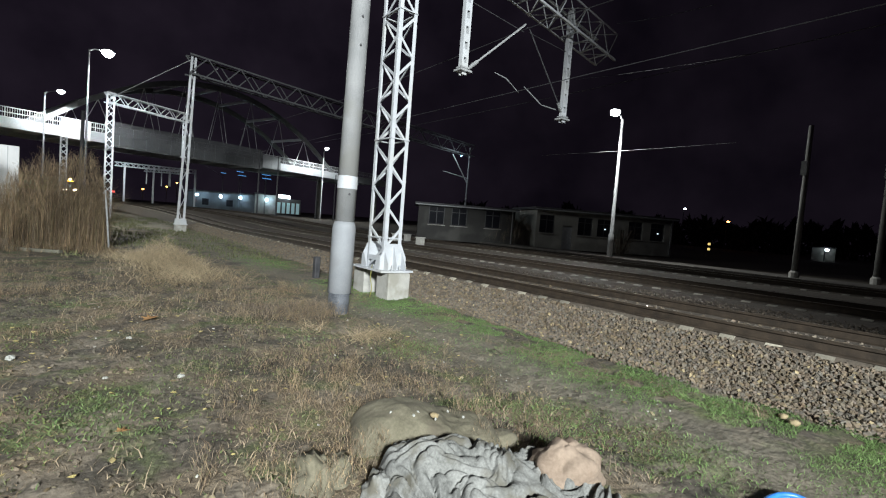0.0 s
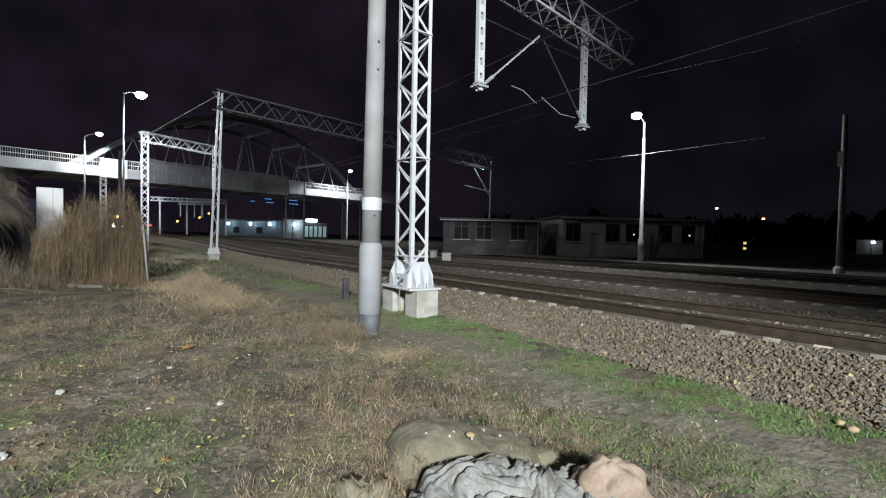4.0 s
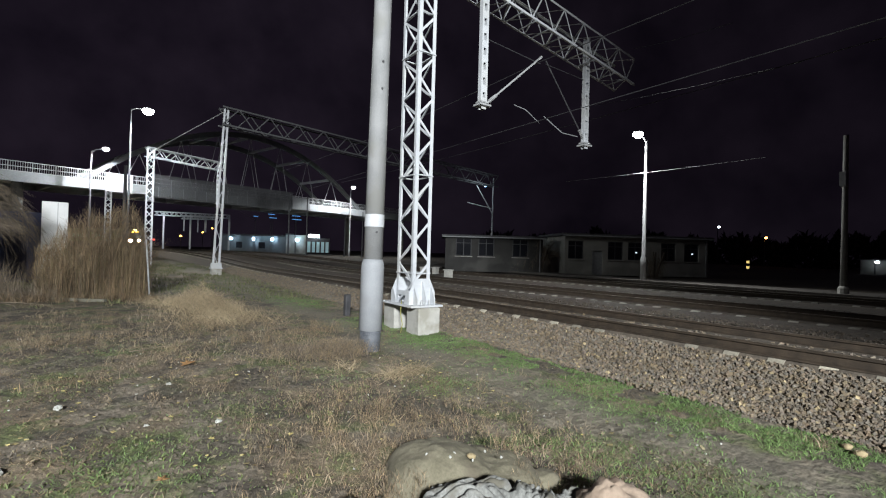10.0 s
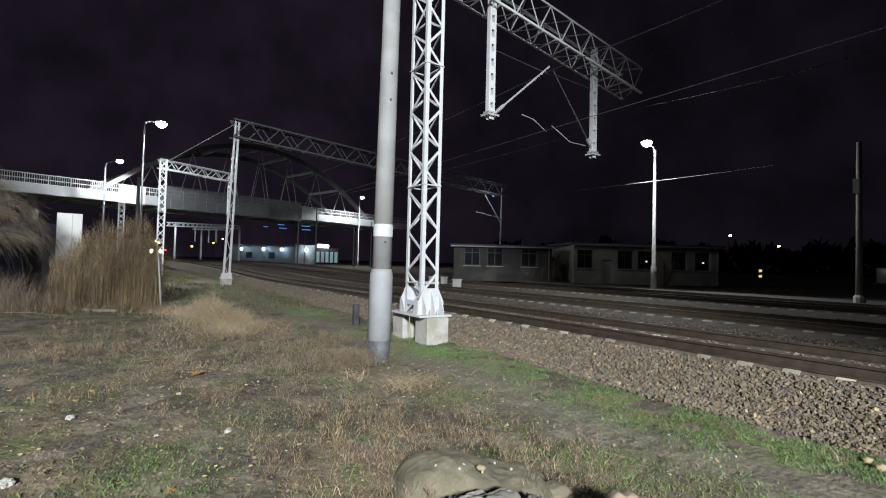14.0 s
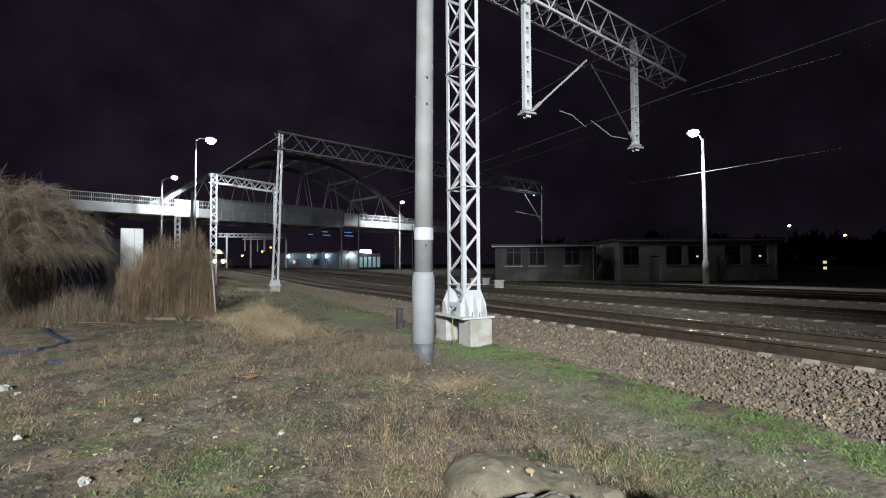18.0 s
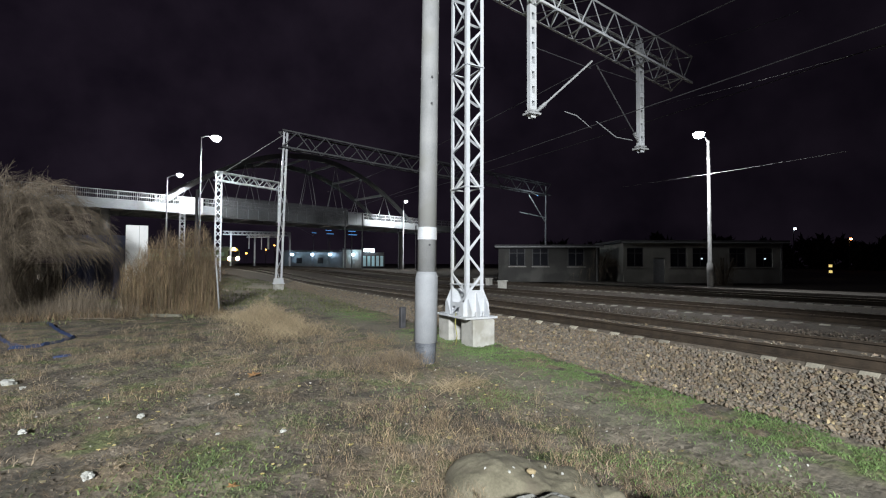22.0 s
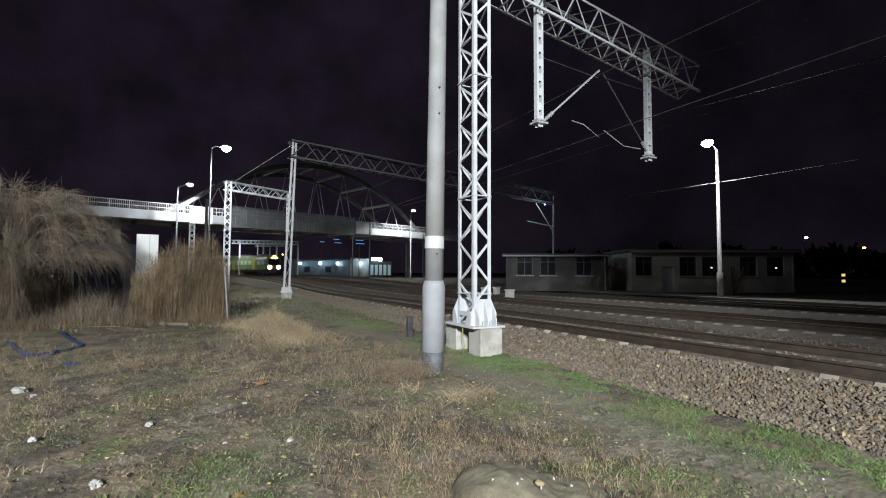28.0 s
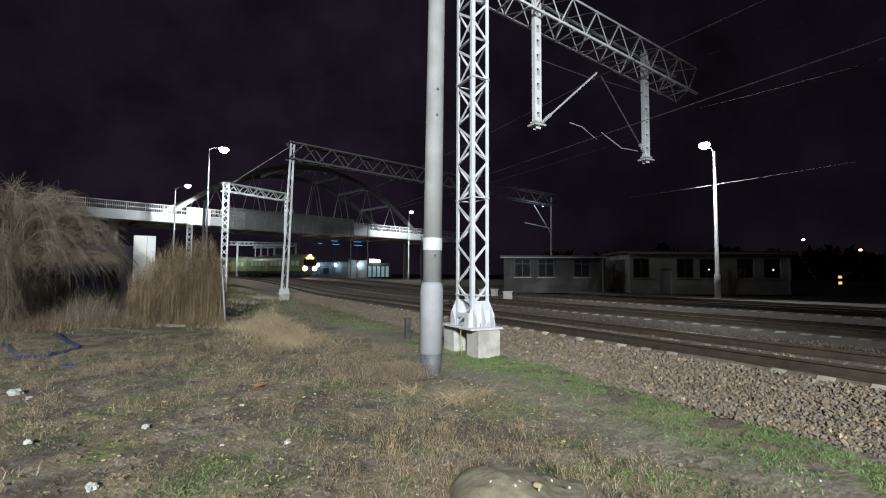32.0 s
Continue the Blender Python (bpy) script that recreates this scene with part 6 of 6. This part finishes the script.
# ---- beyond the bridge ----
SHED = mat("shed_panel", (0.055, 0.065, 0.075), (0.10, 0.11, 0.12), 0.6, scale=0.7, fine=10, bump=0.05)
SIGNGLOW = glow("lit_sign", (0.80, 0.95, 1.0), 9)
AMBER = glow("amber_lamp_glow", (1.0, 0.45, 0.08), 12)
REDGLOW = glow("red_orange_lamp", (1.0, 0.32, 0.08), 14)
PALEGLOW = glow("pale_lamp_glow", (0.8, 0.9, 1.0), 10)
YELLOWWIN = glow("yellow_window_glow", (1.0, 0.75, 0.25), 0.9)
NAVY = mat("dark_blue_sheet", (0.022, 0.032, 0.085), (0.045, 0.06, 0.14), 0.6, scale=2, fine=20, bump=0.2)


def build_station():
    t = thing("station_shed", "pale station building with cold lamps", "building")
    a, b, c, d = Vector((18.6, 117.3, 0)), Vector((30.3, 106.3, 0)), Vector((34.0, 103.1, 0)), Vector((38.4, 100.8, 0))

    def slab(name, p, q, z0, z1, th, material, parent, label=""):
        g = Geo()
        z = Vector((0, 0, (z0 + z1) / 2))
        g.bar(p + z, q + z, th, z1 - z0)
        return part(name, g, material, parent, label)
    back = Vector((0.5, 0.62, 0)) * 5
    slab("front_wall", a, b, 0.6, 4.6, 0.3, SHED, t)
    slab("side_wall", a, a + back, 0.6, 4.6, 0.3, SHED, t)
    slab("annex_wall", b + Vector((0, -0.2, 0)), c, 0.6, 5.0, 0.35, HOUSEWALL, t, "white gable wall")
    slab("annex_side", b, b + back, 0.6, 5.4, 0.3, SHED, t)
    slab("glazed_wall", c, d, 1.2, 3.6, 0.2, glow("lit_glass", (0.55, 0.8, 0.85), 0.10), t, "lit glazed entrance")
    slab("parapet", c, d, 3.6, 4.4, 0.3, DARKSTEEL, t)
    for i in range(6):
        p = c.lerp(d, i / 5)
        g = Geo()
        g.bar(p + Vector((-0.1, -0.15, 1.2)), p + Vector((-0.1, -0.15, 3.6)), 0.25)
        part("mullion", g, DARKSTEEL, t)
    roof = Geo()
    z = Vector((0, 0, 4.8))
    roof.bar(a + back * 0.5 + z, b + back * 0.5 + z, 7, 0.25)
    part("roof", roof, ROOF, t)
    for s in (0.25, 0.6):
        slab("window", a.lerp(b, s) + Vector((-0.15, -0.2, 0)), a.lerp(b, s + 0.09) + Vector((-0.15, -0.2, 0)), 1.8, 3.2, 0.1, DARKGLASS, t)
    for x, y in ((20.17, 113.9), (24.2, 110.6), (27.57, 107.7), (31.87, 103.7)):
        g = lump(x, y - 0.25, 3.9, 0.28, 0.2, 0.28, 1, 0.02, 0, 12)
        part("wall_lamp", g, COLDGLOW, t, "glowing cold white lamp")
    g = Geo()
    p, q = Vector((34.0, 102.2, 4.9)), Vector((36.2, 101.2, 4.8))
    g.bar(p, q, 0.2, 0.7)
    part("lit_sign_board", g, SIGNGLOW, t, "overexposed white sign board")
    # dark shelter with blue-white lamps behind
    for x, y, z, w in ((21.4, 96.3, 8.1, 0.8), (24.0, 94.9, 8.6, 1.2), (24.3, 94.7, 7.9, 1.4), (27.6, 90.7, 8.3, 1.5), (27.7, 90.6, 7.6, 1.6)):
        g = Geo()
        g.bar((x - w / 2, y, z), (x + w / 2, y - 0.3, z - 0.05), 0.1, 0.12)
        t = thing("strip_lamp", "faint blue strip lamp on a thin dark mast", "lamp", group="strip lamps")
        part("lamp_tube", g, BLUEGLOW, t)
        part("mast", Geo().tube([(x, y + 0.15, 0.2), (x, y + 0.15, z + 0.1)], 0.05, 6), DARKSTEEL, t)
    # far portals, lit white
    for (x0, y0), (x1, y1), z0, z1 in (((6.4, 104.3), (17.6, 101.7), 1.0, 8.4), ((11.5, 109.5), (15.6, 105.0), 1.2, 8.2)):
        t = thing("gantry", "distant white lattice portal under the bridge", "gantry", group="catenary gantries")
        for x, y in ((x0, y0), (x1, y1)):
            g = Geo()
            g.bar((x, y, z0), (x, y, z1), 0.3)
            part("portal_post", g, WHITE, t)
        lattice(t, (x0 - 1.5, y0 + 0.4, z1 - 0.4), (x1, y1, z1 - 0.4), 0.5, 0.8, 0.8, 0.16, 0.12, WHITE, True, "beam_")
        for s in (0.3, 0.62):
            p = Vector((x0, y0, 0)).lerp(Vector((x1, y1, 0)), s)
            g = Geo()
            g.bar((p.x, p.y, 4.8), (p.x, p.y, z1 - 0.5), 0.18)
            part("drop_channel", g, WHITE, t)
    for x, y, z, r, m in ((14.5, 162, 4.95, 0.3, AMBER), (20.1, 159, 6.2, 0.26, AMBER), (24, 168, 7.9, 0.26, AMBER), (149, 56, 8.6, 0.36, REDGLOW), (136.8, 63, 11.2, 0.35, PALEGLOW),
                          (105.4, 23.0, 2.3, 0.3, PALEGLOW)):
        t = thing("distant_lamp", "small distant lamp glowing in the dark", "lamp", group="distant lamps")
        part("lamp_head", lump(x, y, z, r, r, r * 0.7, 1, 0.05, 0, 10), m, t)
        part("post", Geo().tube([(x, y + r, -0.5), (x, y + r, z)], 0.1, 6), DARKSTEEL, t)
    for z in (1.0, 1.75):
        g = Geo()
        g.box(72.4, 29.4, z, 0.3, 0.2, 0.34, -0.5)
        solid("distant_window", g, YELLOWWIN, "small yellow lit window far away", "window", "distant windows")


def build_red_signal():
    t = thing("signal_lamp", "low red lamp glowing beside the tracks", "signal lamp", (5.0, 112.0, 0.9))
    part("lens", Geo().box(0, -0.2, 2.1, 0.8, 0.1, 0.3, bev=0.04), glow("red_signal_glow", (1.0, 0.08, 0.06), 1.6), t, "glowing red lens")
    part("housing", Geo().box(0, 0, 2.1, 0.95, 0.3, 0.45, bev=0.04), DARKSTEEL, t)
    part("post", Geo().tube([(0, 0, -1.2), (0, 0, 1.85)], 0.08, 8), DARKSTEEL, t)


def build_far_woods():
    n = 9000
    bearing = rng.uniform(38, 96, n)
    away = rng.uniform(172, 195, n)
    x, y = away * np.sin(np.radians(bearing)), away * np.cos(np.radians(bearing))
    top = 9 + 5 * np.array([noise.noise((b * 0.35, 1, 0)) + 0.6 * noise.noise((b * 1.3, 2, 0)) for b in bearing])
    blades("far_woods", x, y, spread(1.0, 3.2, n), spread(0.6, 1.6, n), spread(0.2, 0.95, n), WOODS, "dark woods far behind the houses", "woods", z=top * rng.uniform(0, 1, n) ** 0.7 - 0.6)


def build_far_shed():
    t = thing("shed", "small far shed with one lit lamp", "shed", (105.6, 23.4, 0.2), -1.2)
    part("wall", Geo().box(0, 0.8, 1.2, 3.4, 0.2, 2.4), HOUSEWALL, t)
    part("roof", Geo().box(0, 2.0, 2.5, 3.8, 3.0, 0.15), ROOF, t)
    part("side_wall", Geo().box(1.6, 2.0, 1.2, 0.2, 2.2, 2.4), HOUSEWALL, t)


build_far_shed()
build_far_woods()


def build_cabin():
    t = thing("white_cabin", "small white cabin behind the reeds", "cabin", (-2.5, 28.9, 0), 0.08)
    g = Geo()
    g.box(-0.2, 0.3, 1.9, 0.98, 0.7, 3.8, bev=0.02)
    part("cabin_body", g, CABINWHITE, t)
    g = Geo()
    g.box(-0.1, -0.062, 1.9, 0.03, 0.03, 3.7)
    part("panel_seam", g, GALV, t)
    g = Geo()
    g.box(-4.4, 29.9, 1.6, 2.6, 1.6, 3.3, -0.49, 0.03)
    solid("blue_container", g, NAVY, "dark blue container behind the bush", "container")


build_station()
build_cabin()
build_red_signal()


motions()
